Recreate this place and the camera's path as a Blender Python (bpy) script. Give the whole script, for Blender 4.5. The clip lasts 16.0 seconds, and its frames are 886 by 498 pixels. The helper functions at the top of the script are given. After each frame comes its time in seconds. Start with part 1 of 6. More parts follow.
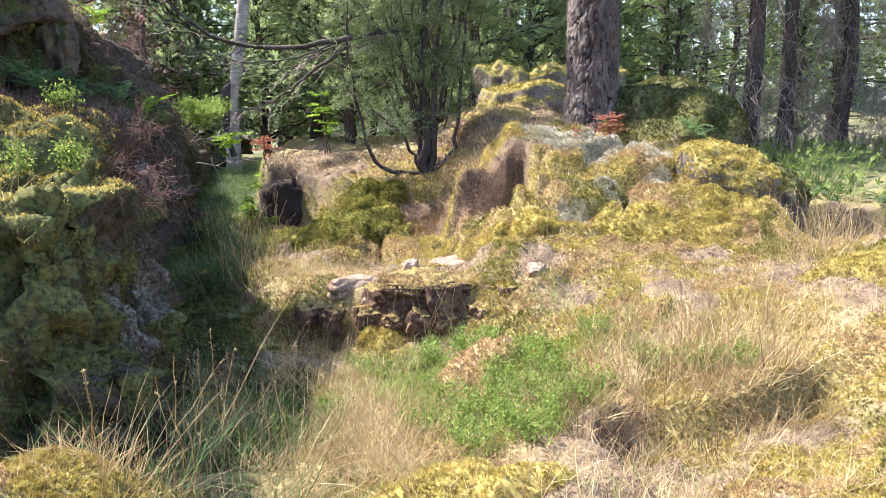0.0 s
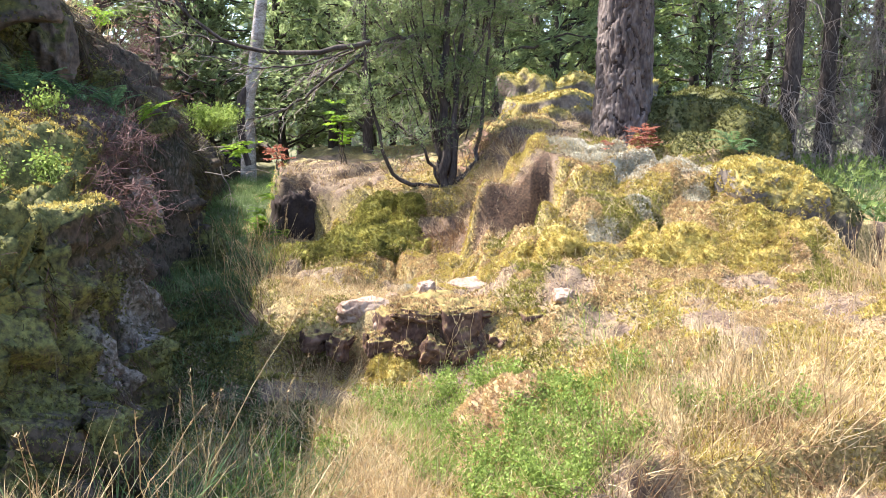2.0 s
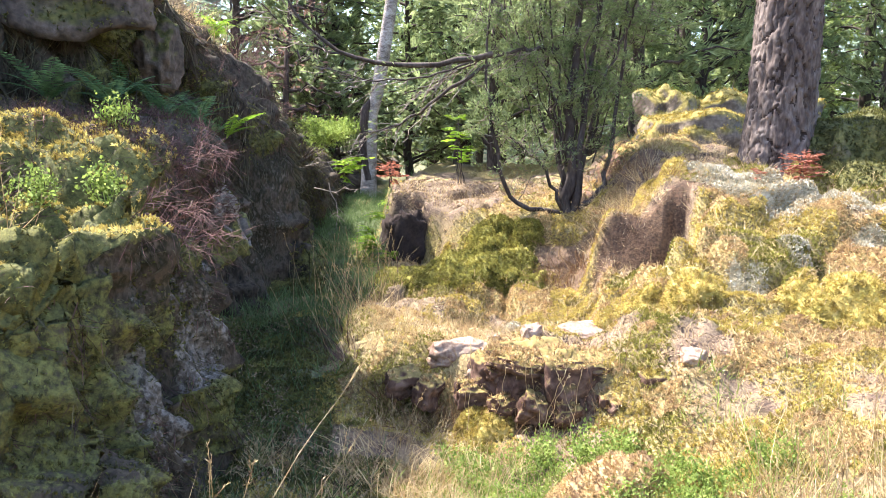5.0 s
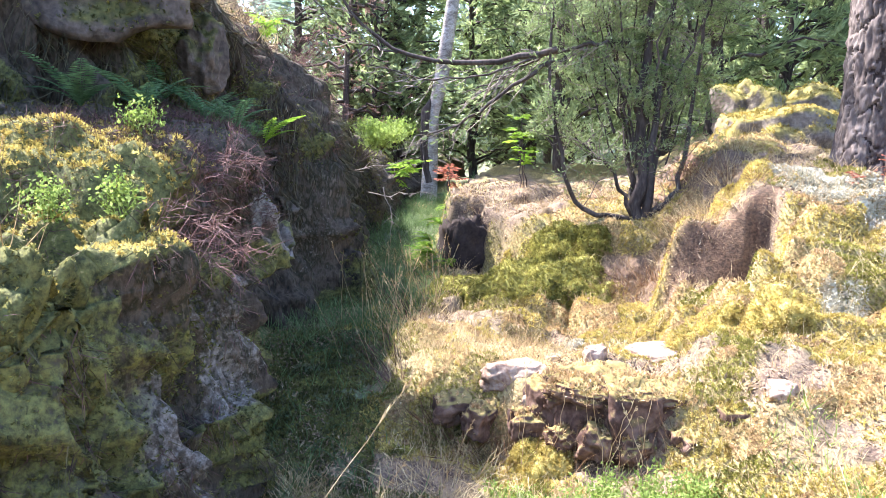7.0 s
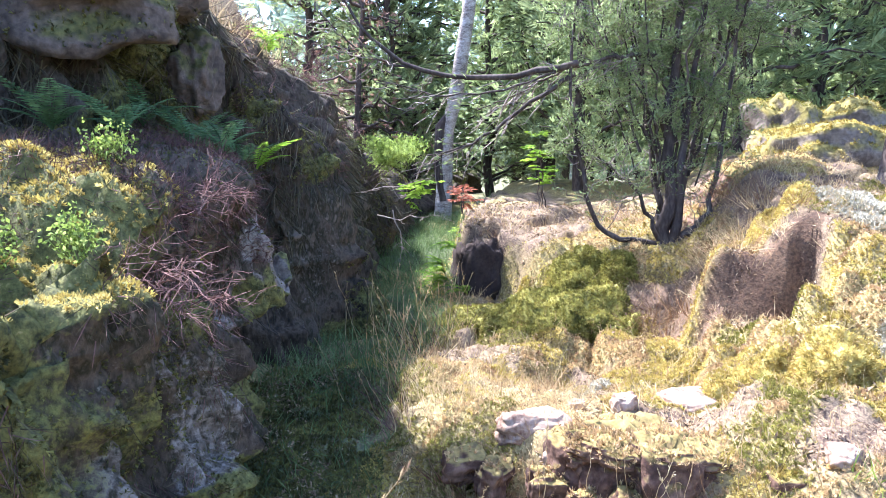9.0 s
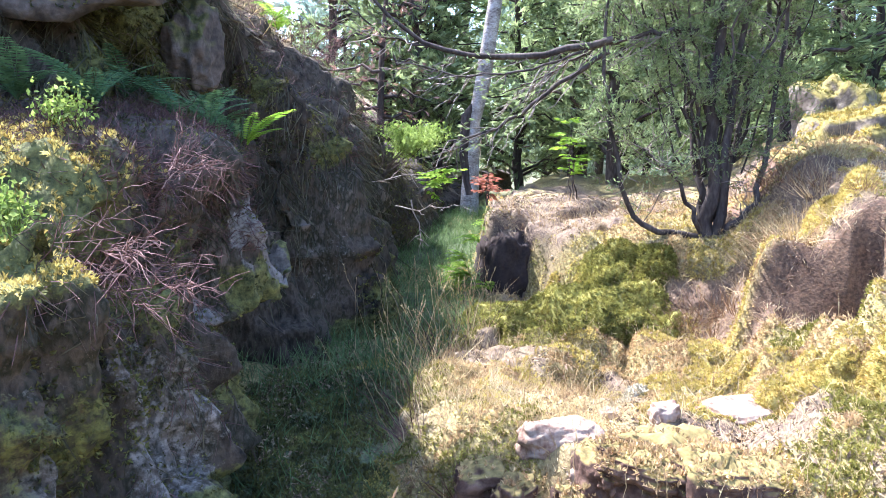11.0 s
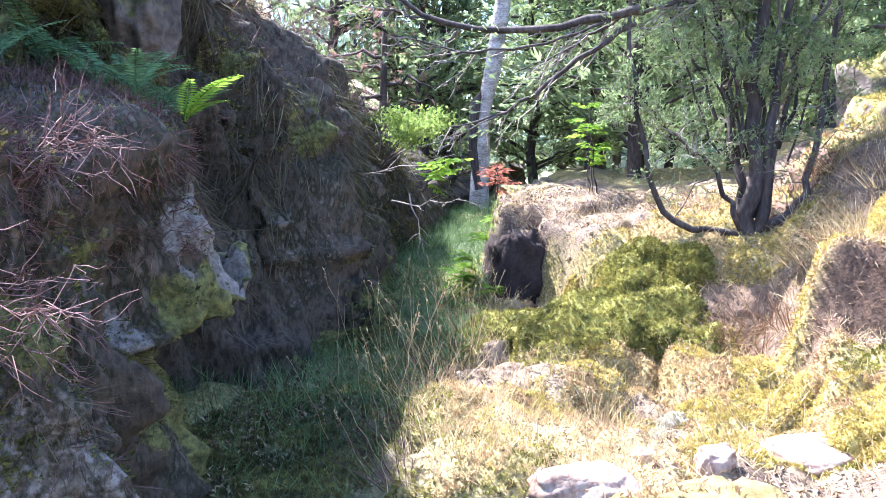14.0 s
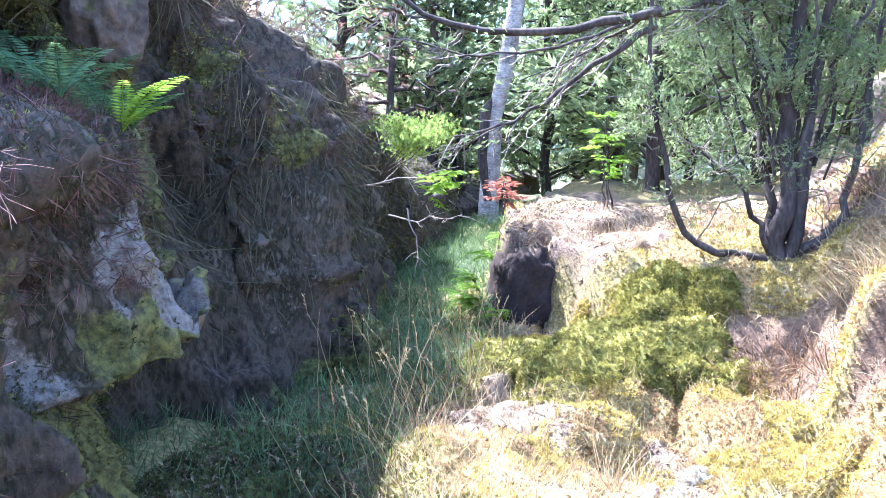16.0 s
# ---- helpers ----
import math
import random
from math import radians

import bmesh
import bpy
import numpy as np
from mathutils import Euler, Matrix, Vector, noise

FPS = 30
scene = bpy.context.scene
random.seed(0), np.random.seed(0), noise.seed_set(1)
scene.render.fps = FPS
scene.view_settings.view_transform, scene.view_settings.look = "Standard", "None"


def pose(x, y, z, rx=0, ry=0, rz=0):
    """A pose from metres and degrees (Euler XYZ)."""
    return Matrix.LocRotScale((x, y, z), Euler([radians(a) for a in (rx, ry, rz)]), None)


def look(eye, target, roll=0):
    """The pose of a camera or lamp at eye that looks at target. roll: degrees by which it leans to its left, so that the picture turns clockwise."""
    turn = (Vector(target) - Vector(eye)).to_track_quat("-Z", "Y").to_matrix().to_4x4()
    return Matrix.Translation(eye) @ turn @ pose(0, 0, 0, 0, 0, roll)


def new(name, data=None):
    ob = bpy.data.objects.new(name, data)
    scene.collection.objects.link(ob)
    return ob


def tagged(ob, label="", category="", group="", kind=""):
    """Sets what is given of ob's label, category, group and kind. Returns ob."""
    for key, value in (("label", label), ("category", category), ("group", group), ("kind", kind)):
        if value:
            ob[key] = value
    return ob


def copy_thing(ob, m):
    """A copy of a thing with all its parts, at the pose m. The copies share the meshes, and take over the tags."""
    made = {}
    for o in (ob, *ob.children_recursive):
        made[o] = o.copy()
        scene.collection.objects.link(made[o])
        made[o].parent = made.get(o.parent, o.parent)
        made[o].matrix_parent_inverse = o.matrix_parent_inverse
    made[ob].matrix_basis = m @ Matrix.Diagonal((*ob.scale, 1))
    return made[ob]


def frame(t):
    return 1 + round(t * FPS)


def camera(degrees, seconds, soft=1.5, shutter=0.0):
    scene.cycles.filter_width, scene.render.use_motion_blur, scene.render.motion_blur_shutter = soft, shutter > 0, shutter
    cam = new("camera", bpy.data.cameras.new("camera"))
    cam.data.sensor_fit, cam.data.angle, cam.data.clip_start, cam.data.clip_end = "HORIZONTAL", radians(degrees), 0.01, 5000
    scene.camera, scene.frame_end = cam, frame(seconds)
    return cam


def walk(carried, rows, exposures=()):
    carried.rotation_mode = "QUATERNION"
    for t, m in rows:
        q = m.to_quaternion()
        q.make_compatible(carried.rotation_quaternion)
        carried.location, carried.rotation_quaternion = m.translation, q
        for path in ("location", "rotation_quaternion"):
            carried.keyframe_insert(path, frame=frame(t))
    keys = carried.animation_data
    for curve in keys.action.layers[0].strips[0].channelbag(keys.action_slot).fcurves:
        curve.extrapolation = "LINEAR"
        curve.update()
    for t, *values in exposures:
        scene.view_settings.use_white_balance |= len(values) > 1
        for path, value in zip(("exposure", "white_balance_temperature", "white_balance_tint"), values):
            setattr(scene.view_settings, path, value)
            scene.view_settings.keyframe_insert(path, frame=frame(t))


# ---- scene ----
cam = camera(61.5, 16.0, soft=0.5)
PATH = [
    (0, (0.149, -0.22, 1.394), (0.284, 1.739, 1.015), -1.0),
    (0.5, (0.173, -0.135, 1.389), (0.289, 1.826, 1.011), -0.7),
    (1, (0.185, -0.012, 1.384), (0.288, 1.951, 1.013), -0.5),
    (1.5, (0.185, 0.085, 1.394), (0.277, 2.05, 1.028), -0.4),
    (2, (0.186, 0.143, 1.397), (0.266, 2.11, 1.042), -0.4),
    (2.5, (0.202, 0.227, 1.407), (0.252, 2.197, 1.064), -0.3),
    (3, (0.217, 0.304, 1.421), (0.225, 2.276, 1.084), -0.0),
    (3.5, (0.241, 0.386, 1.419), (0.188, 2.358, 1.087), 0.4),
    (4, (0.265, 0.48, 1.407), (0.154, 2.45, 1.081), 0.6),
    (4.5, (0.301, 0.582, 1.412), (0.106, 2.547, 1.093), 0.8),
    (7, (0.338, 0.991, 1.434), (-0.117, 2.911, 1.112), 0.4),
    (7.5, (0.319, 1.107, 1.435), (-0.148, 3.026, 1.121), 0.4),
    (8, (0.304, 1.183, 1.449), (-0.169, 3.102, 1.14), 0.3),
    (8.5, (0.294, 1.26, 1.47), (-0.194, 3.176, 1.171), 0.2),
    (9, (0.283, 1.341, 1.481), (-0.219, 3.255, 1.19), 0.2),
    (11.5, (0.252, 1.78, 1.365), (-0.349, 3.665, 1.074), -0.0),
    (12, (0.244, 1.855, 1.373), (-0.367, 3.736, 1.078), 0.0),
    (12.5, (0.224, 1.952, 1.366), (-0.396, 3.829, 1.066), -0.0),
    (13, (0.204, 2.06, 1.339), (-0.424, 3.935, 1.033), -0.2),
    (13.5, (0.176, 2.167, 1.317), (-0.452, 4.041, 1.012), -0.3),
    (14, (0.157, 2.259, 1.313), (-0.466, 4.136, 1.017), -0.3),
    (14.5, (0.14, 2.359, 1.331), (-0.484, 4.237, 1.042), -0.2),
    (15, (0.128, 2.454, 1.336), (-0.505, 4.329, 1.05), 0.2),
    (15.5, (0.125, 2.545, 1.339), (-0.521, 4.416, 1.05), 0.5),
    (16, (0.121, 2.614, 1.339), (-0.541, 4.48, 1.057), 0.5),
]
EXPOSURES = [(0, 2.02, 5950, 12), (1.5, 2.14, 6000, 13), (4.5, 2.42, 6100, 14), (7, 2.72, 5650, 16), (7.5, 2.85, 5600, 16), (8.2, 2.7, 5400, 17), (9, 2.64, 5300, 17), (12.5, 2.6, 5250, 16), (13, 2.76, 5200, 16), (14, 2.9, 5150, 17), (16, 3.22, 4900, 18)]
walk(cam, [(t, look(eye, target, roll)) for t, eye, target, roll in PATH], EXPOSURES)

# ---- sky and sun: the sun stands high to the left and a little ahead, above the rock wall ----
SUN_AHEAD, SUN_LEFT, SUN_UP = 0.38, 0.92, 55.0
flat = math.cos(radians(SUN_UP))
to_sun = Vector((-SUN_LEFT * flat, SUN_AHEAD * flat, math.sin(radians(SUN_UP)))).normalized()
world = bpy.data.worlds.new("sky")
scene.world = world
world.use_nodes = True
wn = world.node_tree.nodes
sky = wn.new("ShaderNodeTexSky")
sky.sky_type = "NISHITA"
sky.sun_disc = False
sky.sun_elevation = radians(SUN_UP)
sky.sun_rotation = math.atan2(to_sun.x, to_sun.y)
sky.air_density, sky.dust_density = 1.0, 1.5
world.node_tree.links.new(sky.outputs[0], wn["Background"].inputs[0])
wn["Background"].inputs[1].default_value = 0.15
sun = new("sun", bpy.data.lights.new("sun", "SUN"))
sun.data.energy, sun.data.angle, sun.data.color = 4.1, radians(0.55), (1.0, 0.93, 0.82)
sun.matrix_world = look((-20, 26, 30), Vector((-20, 26, 30)) - to_sun)
scene.view_settings.exposure = 0.0

# ---- number tools ----
RNG = np.random.default_rng(7)


def lattice(i, j, k, seed):
    h = (i * 374761393 + j * 668265263 + k * 2147483647 + seed * 144269) & 0xFFFFFFFF
    h = ((h ^ (h >> 13)) * 1274126177) & 0xFFFFFFFF
    return ((h ^ (h >> 16)) & 0xFFFF) / 65535.0


def value_noise(x, y, z, seed=0):
    """Smooth noise from -1 to 1 at arrays of places."""
    x, y, z = np.broadcast_arrays(np.asarray(x, float), y, z)
    i, j, k = (np.floor(a).astype(np.int64) for a in (x, y, z))
    u, v, w = x - i, y - j, z - k
    u, v, w = (a * a * (3 - 2 * a) for a in (u, v, w))
    total = 0
    for a in (0, 1):
        for b in (0, 1):
            for c in (0, 1):
                share = (u if a else 1 - u) * (v if b else 1 - v) * (w if c else 1 - w)
                total = total + share * lattice(i + a, j + b, k + c, seed)
    return 2 * total - 1


def fbm(x, y, z, size, octaves=4, seed=0, gain=0.5):
    total, amp = 0, 1.0
    for n in range(octaves):
        f = 2.0 ** n / size
        total = total + amp * value_noise(np.asarray(x) * f, np.asarray(y) * f, np.asarray(z) * f, seed + n)
        amp *= gain
    return total


def ridged(x, y, z, size, octaves=3, seed=0):
    total, amp = 0, 1.0
    for n in range(octaves):
        f = 2.0 ** n / size
        total = total + amp * (1 - 2 * np.abs(value_noise(np.asarray(x) * f, np.asarray(y) * f, np.asarray(z) * f, seed + n)))
        amp *= 0.5
    return total


def ramp(x, lo, hi):
    u = np.clip((np.asarray(x, float) - lo) / (hi - lo), 0, 1)
    return u * u * (3 - 2 * u)


def bump(x, y, cx, cy, rx, ry, power=2.0, turn=0.0):
    c, s = math.cos(turn), math.sin(turn)
    u, v = ((x - cx) * c + (y - cy) * s) / rx, (-(x - cx) * s + (y - cy) * c) / ry
    return np.exp(-(u * u + v * v) ** (power / 2))


# ---- mesh tools ----
def mesh_of(name, verts, faces, material, smooth=False, slots=None):
    """A mesh from numpy arrays; faces all of one corner count."""
    verts, faces = np.asarray(verts, np.float32), np.asarray(faces, np.int32)
    me = bpy.data.meshes.new(name)
    n, c = faces.shape
    me.vertices.add(len(verts))
    me.vertices.foreach_set("co", verts.ravel())
    me.loops.add(n * c)
    me.loops.foreach_set("vertex_index", faces.ravel())
    me.polygons.add(n)
    me.polygons.foreach_set("loop_start", np.arange(0, n * c, c, dtype=np.int32))
    me.polygons.foreach_set("use_smooth", np.full(n, smooth))
    me.materials.append(material)
    me.update(calc_edges=True)
    return me


GROUPS = {"fern": "ferns", "bilberry_shrub": "bilberry shrubs", "heather": "heather clumps", "grass_tussock": "grass tussocks", "moss_cushion": "moss and lichen cushions",
          "broken_stone": "loose stones", "broken_rock": "rocks of the broken step", "rock_outcrop": "rock outcrops", "mossy_boulder": "mossy boulders", "wall_boulder": "boulders on the wall",
          "spruce_tree": "trees of the wood", "young_conifer": "trees of the wood", "deciduous_tree": "trees of the wood", "slender_pine": "trees of the wood", "bare_twig": "bare twigs"}


def thing(name, label, category, place=(0, 0, 0), group="", kind=""):
    ob = tagged(new(name), label, category, group or GROUPS.get(name, ""), kind)
    ob.empty_display_size = 0.1
    ob.location = place
    return ob


LOOSE = {'moss_tufts', 'moss_cover', 'twigs', 'limbs', 'crown', 'needles', 'dead_twigs', 'leaves', 'leaflets', 'blades', 'seed_heads'}


def part(name, shape, material, parent, label="", smooth=True):
    """One mesh under a thing or part; its numbers are given in the thing's own space."""
    ob = new(name, mesh_of(name, *shape, material, smooth))
    ob.parent = parent
    return tagged(ob, label, kind='stuff' if name in LOOSE else '')


def single(name, shape, material, label, category, smooth=True, group="", kind="", place=(0, 0, 0)):
    ob = new(name, mesh_of(name, *shape, material, smooth))
    ob.location = place
    return tagged(ob, label, category, group, kind)


def joined(shapes):
    verts, faces, start = [], [], 0
    for v, f in shapes:
        verts.append(np.asarray(v, float))
        faces.append(np.asarray(f) + start)
        start += len(v)
    return np.concatenate(verts), np.concatenate(faces)


def tube(points, radii, sides=6):
    """A round limb along points, of triangles."""
    p, r = np.asarray(points, float), np.broadcast_to(np.asarray(radii, float), len(points))
    way = np.gradient(p, axis=0)
    way /= np.linalg.norm(way, axis=1)[:, None] + 1e-9
    side = np.cross(way, (0.31, 0.17, 0.93) if abs(way[:, 2]).mean() < 0.8 else (1.0, 0.2, 0.0))
    side /= np.linalg.norm(side, axis=1)[:, None] + 1e-9
    other = np.cross(way, side)
    a = np.linspace(0, 2 * np.pi, sides, endpoint=False)
    ring = np.cos(a)[None, :, None] * side[:, None] + np.sin(a)[None, :, None] * other[:, None]
    verts = (p[:, None] + r[:, None, None] * ring).reshape(-1, 3)
    i, j = np.meshgrid(np.arange(len(p) - 1), np.arange(sides), indexing="ij")
    q = np.stack([i * sides + j, i * sides + (j + 1) % sides, (i + 1) * sides + (j + 1) % sides, (i + 1) * sides + j], -1).reshape(-1, 4)
    return verts, np.concatenate([q[:, [0, 1, 2]], q[:, [0, 2, 3]]])


def bent(start, end, sag=0.0, wobble=0.0, n=7, rng=RNG):
    """Points from start to end, sagging and wobbling."""
    u = np.linspace(0, 1, n)[:, None]
    p = np.asarray(start) * (1 - u) + np.asarray(end) * u
    p[:, 2] -= (sag * 4 * u * (1 - u))[:, 0]
    p[1:-1] += rng.normal(0, wobble, (n - 2, 3))
    return p


def frames_of(normals, spin):
    """Turns that take z to the normals, spun about them."""
    n = normals / (np.linalg.norm(normals, axis=1)[:, None] + 1e-9)
    ref = np.where(np.abs(n[:, 2:3]) < 0.95, np.array([[0, 0, 1.0]]), np.array([[1.0, 0, 0]]))
    a = np.cross(ref, n)
    a /= np.linalg.norm(a, axis=1)[:, None] + 1e-9
    b = np.cross(n, a)
    c, s = np.cos(spin)[:, None], np.sin(spin)[:, None]
    return np.stack([c * a + s * b, c * b - s * a, n], -1)


def scatter(template, places, turns, sizes):
    """Copies of a small shape (verts, tris) at places, as one set of verts and tris. sizes: one or three numbers a copy."""
    tv, tf = np.asarray(template[0], float), np.asarray(template[1])
    sizes = np.asarray(sizes, float)
    sizes = sizes[:, None] if sizes.ndim == 1 else sizes
    local = tv[None] * sizes[:, None, :]
    verts = np.einsum("nij,nkj->nki", turns, local) + places[:, None]
    faces = tf[None] + (np.arange(len(places)) * len(tv))[:, None, None]
    return verts.reshape(-1, 3), faces.reshape(-1, 3)


LEAF = (np.array([[0, 0, 0], [0.42, 0.45, 0.06], [0, 1, -0.05], [-0.42, 0.45, 0.06]], float), np.array([[0, 1, 2], [0, 2, 3]]))
SPRIG = (np.array([[0, 0, 0], [0.5, 0.2, 0.9], [0.3, -0.2, 0.6], [-0.5, 0.3, 0.8], [-0.15, 0.5, 0.6], [0.1, -0.6, 0.85], [0.35, -0.35, 0.5], [0, 0.1, 1.1], [-.2, -.1, .7]], float),
         np.array([[0, 1, 2], [0, 3, 4], [0, 5, 6], [0, 7, 8]]))
BLADE = (np.array([[-.5, 0, 0], [.5, 0, 0], [-.42, .06, .35], [.42, .06, .35], [-.28, .25, .7], [.28, .25, .7], [0, .55, 1.0]], float),
         np.array([[0, 1, 3], [0, 3, 2], [2, 3, 5], [2, 5, 4], [4, 5, 6]]))
NEEDLES = (np.array([[0, 0, 0], [.16, .5, .02], [0, 1, 0], [-.16, .5, .02], [0, .1, 0], [.45, .55, .1], [.33, .75, .1], [0, .25, 0], [-.45, .6, -.08], [-.33, .8, -.08], [0, .3, 0], [.1, .7, .4], [-.05, .85, .35]], float),
           np.array([[0, 1, 2], [0, 2, 3], [4, 5, 6], [7, 8, 9], [10, 11, 12]]))


# ---- materials ----
def material(name, colors, size=0.3, fine=0.03, rough=0.85, bump_depth=0.3, translucent=0.0, island=0.25, stretch=(1, 1, 1), metal=0.0, objects=0.0, spec=0.3):
    """A matt natural surface: colours mixed by noise at two sizes (metres), each piece a little off in value and hue."""
    m = bpy.data.materials.new(name)
    m.use_nodes = True
    n, link = m.node_tree.nodes, m.node_tree.links.new
    bsdf = n["Principled BSDF"]
    geo, coord, maps = n.new("ShaderNodeNewGeometry"), n.new("ShaderNodeTexCoord"), n.new("ShaderNodeMapping")
    maps.inputs["Scale"].default_value = stretch
    link(coord.outputs["Object"], maps.inputs[0])
    big, small = n.new("ShaderNodeTexNoise"), n.new("ShaderNodeTexNoise")
    for tex, s, d in ((big, size, 5), (small, fine, 4)):
        tex.inputs["Scale"].default_value, tex.inputs["Detail"].default_value = 1 / s, d
        link(maps.outputs[0], tex.inputs["Vector"])
    add = n.new("ShaderNodeMath")
    add.operation = "MULTIPLY_ADD"
    add.inputs[1].default_value = 0.45
    link(small.outputs[0], add.inputs[0])
    half = n.new("ShaderNodeMath")
    half.operation = "MULTIPLY"
    half.inputs[1].default_value = 0.55
    link(big.outputs[0], half.inputs[0])
    link(half.outputs[0], add.inputs[2])
    cr = n.new("ShaderNodeValToRGB")
    steps = cr.color_ramp.elements
    while len(steps) < len(colors):
        steps.new(0.5)
    for e, (c, at) in zip(steps, zip(colors, np.linspace(0.36, 0.64, len(colors)))):
        e.position, e.color = at, (*c, 1)
    link(add.outputs[0], cr.inputs[0])
    hue = n.new("ShaderNodeHueSaturation")
    link(cr.outputs[0], hue.inputs["Color"])
    chance = geo.outputs["Random Per Island"]
    if objects:
        chance = n.new("ShaderNodeObjectInfo").outputs["Random"]
    spread = objects or island
    val = n.new("ShaderNodeMapRange")
    val.inputs["To Min"].default_value, val.inputs["To Max"].default_value = 1 - spread, 1 + spread
    link(chance, val.inputs["Value"])
    link(val.outputs[0], hue.inputs["Value"])
    tint = n.new("ShaderNodeMapRange")
    tint.inputs["To Min"].default_value, tint.inputs["To Max"].default_value = 0.5 - spread * 0.08, 0.5 + spread * 0.08
    link(small.outputs[0], tint.inputs["Value"])
    link(tint.outputs[0], hue.inputs["Hue"])
    link(hue.outputs[0], bsdf.inputs["Base Color"])
    bsdf.inputs["Roughness"].default_value, bsdf.inputs["Metallic"].default_value = rough, metal
    bsdf.inputs["Specular IOR Level"].default_value = spec
    if bump_depth:
        bm = n.new("ShaderNodeBump")
        bm.inputs["Strength"].default_value, bm.inputs["Distance"].default_value = bump_depth, fine
        link(add.outputs[0], bm.inputs["Height"])
        link(bm.outputs[0], bsdf.inputs["Normal"])
    if translucent:
        mix, trans = n.new("ShaderNodeMixShader"), n.new("ShaderNodeBsdfTranslucent")
        mix.inputs[0].default_value = translucent
        link(hue.outputs[0], trans.inputs[0])
        link(bsdf.outputs[0], mix.inputs[1])
        link(trans.outputs[0], mix.inputs[2])
        link(mix.outputs[0], n["Material Output"].inputs[0])
    return m


LITTER = material("needle_litter", [(.075, .045, .028), (.24, .165, .098), (.40, .30, .185)], 0.12, 0.02, island=0.5)
STRAW = material("dry_grass", [(.27, .17, .085), (.46, .34, .17), (.62, .50, .30)], 0.3, 0.05, translucent=0.3, island=0.3)
GREEN_GRASS = material("green_grass", [(.055, .095, .035), (.115, .17, .06), (.22, .27, .11)], 0.3, 0.05, translucent=0.35, island=0.35)
MOSS_YELLOW = material("yellow_moss", [(.22, .165, .042), (.40, .315, .08), (.55, .44, .15)], 0.16, 0.04, translucent=0.35, island=0.35)
MOSS_GREEN = material("green_moss", [(.085, .082, .016), (.22, .20, .042), (.38, .335, .085)], 0.16, 0.03, translucent=0.35, island=0.35)
MOSS_DRY = material("dry_moss", [(.22, .14, .07), (.43, .30, .145), (.56, .42, .20)], 0.15, 0.03, translucent=0.3, island=0.35)
LICHEN = material("reindeer_lichen", [(.30, .265, .18), (.44, .40, .29), (.58, .54, .42)], 0.12, 0.02, island=0.3)
ROCK = material("grey_rock", [(.10, .095, .085), (.22, .20, .18), (.34, .31, .28), (.17, .15, .12)], 0.45, 0.03, rough=0.9, bump_depth=0.5)
ROCK_RED = material("reddish_rock", [(.13, .075, .05), (.28, .17, .12), (.40, .27, .20)], 0.3, 0.03, rough=0.9, bump_depth=0.5)
STONE_PALE = material("pale_stone", [(.13, .07, .045), (.31, .21, .145), (.43, .33, .25)], 0.13, 0.02, rough=0.85, bump_depth=0.4)
BARK = material("pine_bark", [(.045, .032, .026), (.10, .075, .062), (.19, .15, .125)], 0.12, 0.02, rough=0.95, bump_depth=0.5, stretch=(1, 1, 0.35), island=0.2)
# near-black for bark cracks and for the shade in the ledge's hollow
CRACK_AND_HOLLOW = material("crack_and_hollow", [(.025, .017, .014), (.05, .034, .027)], 0.1, 0.02, rough=1.0)
BARK_DARK = material("dark_bark", [(.025, .018, .014), (.06, .045, .036), (.11, .085, .07)], 0.15, 0.02, rough=0.95, stretch=(1, 1, .3))
BIRCH = material("birch_bark", [(.09, .072, .056), (.30, .26, .22), (.50, .465, .42)], 0.12, 0.02, rough=0.7, stretch=(1, 1, 2.2))
TWIG = material("grey_twig", [(.14, .11, .09), (.27, .22, .18)], 0.1, 0.02, island=0.3)
HEATHER = material("dry_heather", [(.045, .023, .021), (.10, .053, .045), (.20, .11, .092)], 0.1, 0.02, island=0.4)
# juniper, spruce and leaf greens are lifted to carry haze over the wood
JUNIPER = material("juniper_needles", [(.105, .145, .058), (.225, .275, .115), (.36, .405, .185)], 0.25, 0.05, translucent=0.55, island=0.4)
SPRUCE = material("spruce_needles", [(.10, .14, .08), (.19, .235, .13), (.28, .32, .19)], 0.5, 0.1, translucent=0.55, island=0.4)
LIGHT_LEAF = material("far_leaves", [(.09, .135, .035), (.18, .235, .06), (.29, .33, .11)], 0.5, 0.1, translucent=0.45, island=0.4)
FERN = material("fern_green", [(.048, .09, .034), (.09, .155, .055), (.16, .24, .085)], 0.2, 0.05, translucent=0.45, island=0.25)
# rowan leaves, and fern green brightened to look sunlit
ROWAN_LIT_FERN = material("rowan_lit_fern", [(.10, .20, .02), (.20, .32, .03), (.32, .42, .05)], 0.2, 0.05, translucent=0.55, island=0.25)
BERRY = material("bilberry_leaf", [(.11, .16, .03), (.22, .29, .06), (.38, .44, .13)], 0.2, 0.05, translucent=0.5, island=0.3)
RED_LEAF = material("red_dead_leaf", [(.20, .065, .04), (.32, .12, .075), (.42, .21, .13)], 0.1, 0.03, translucent=0.4, island=0.3)


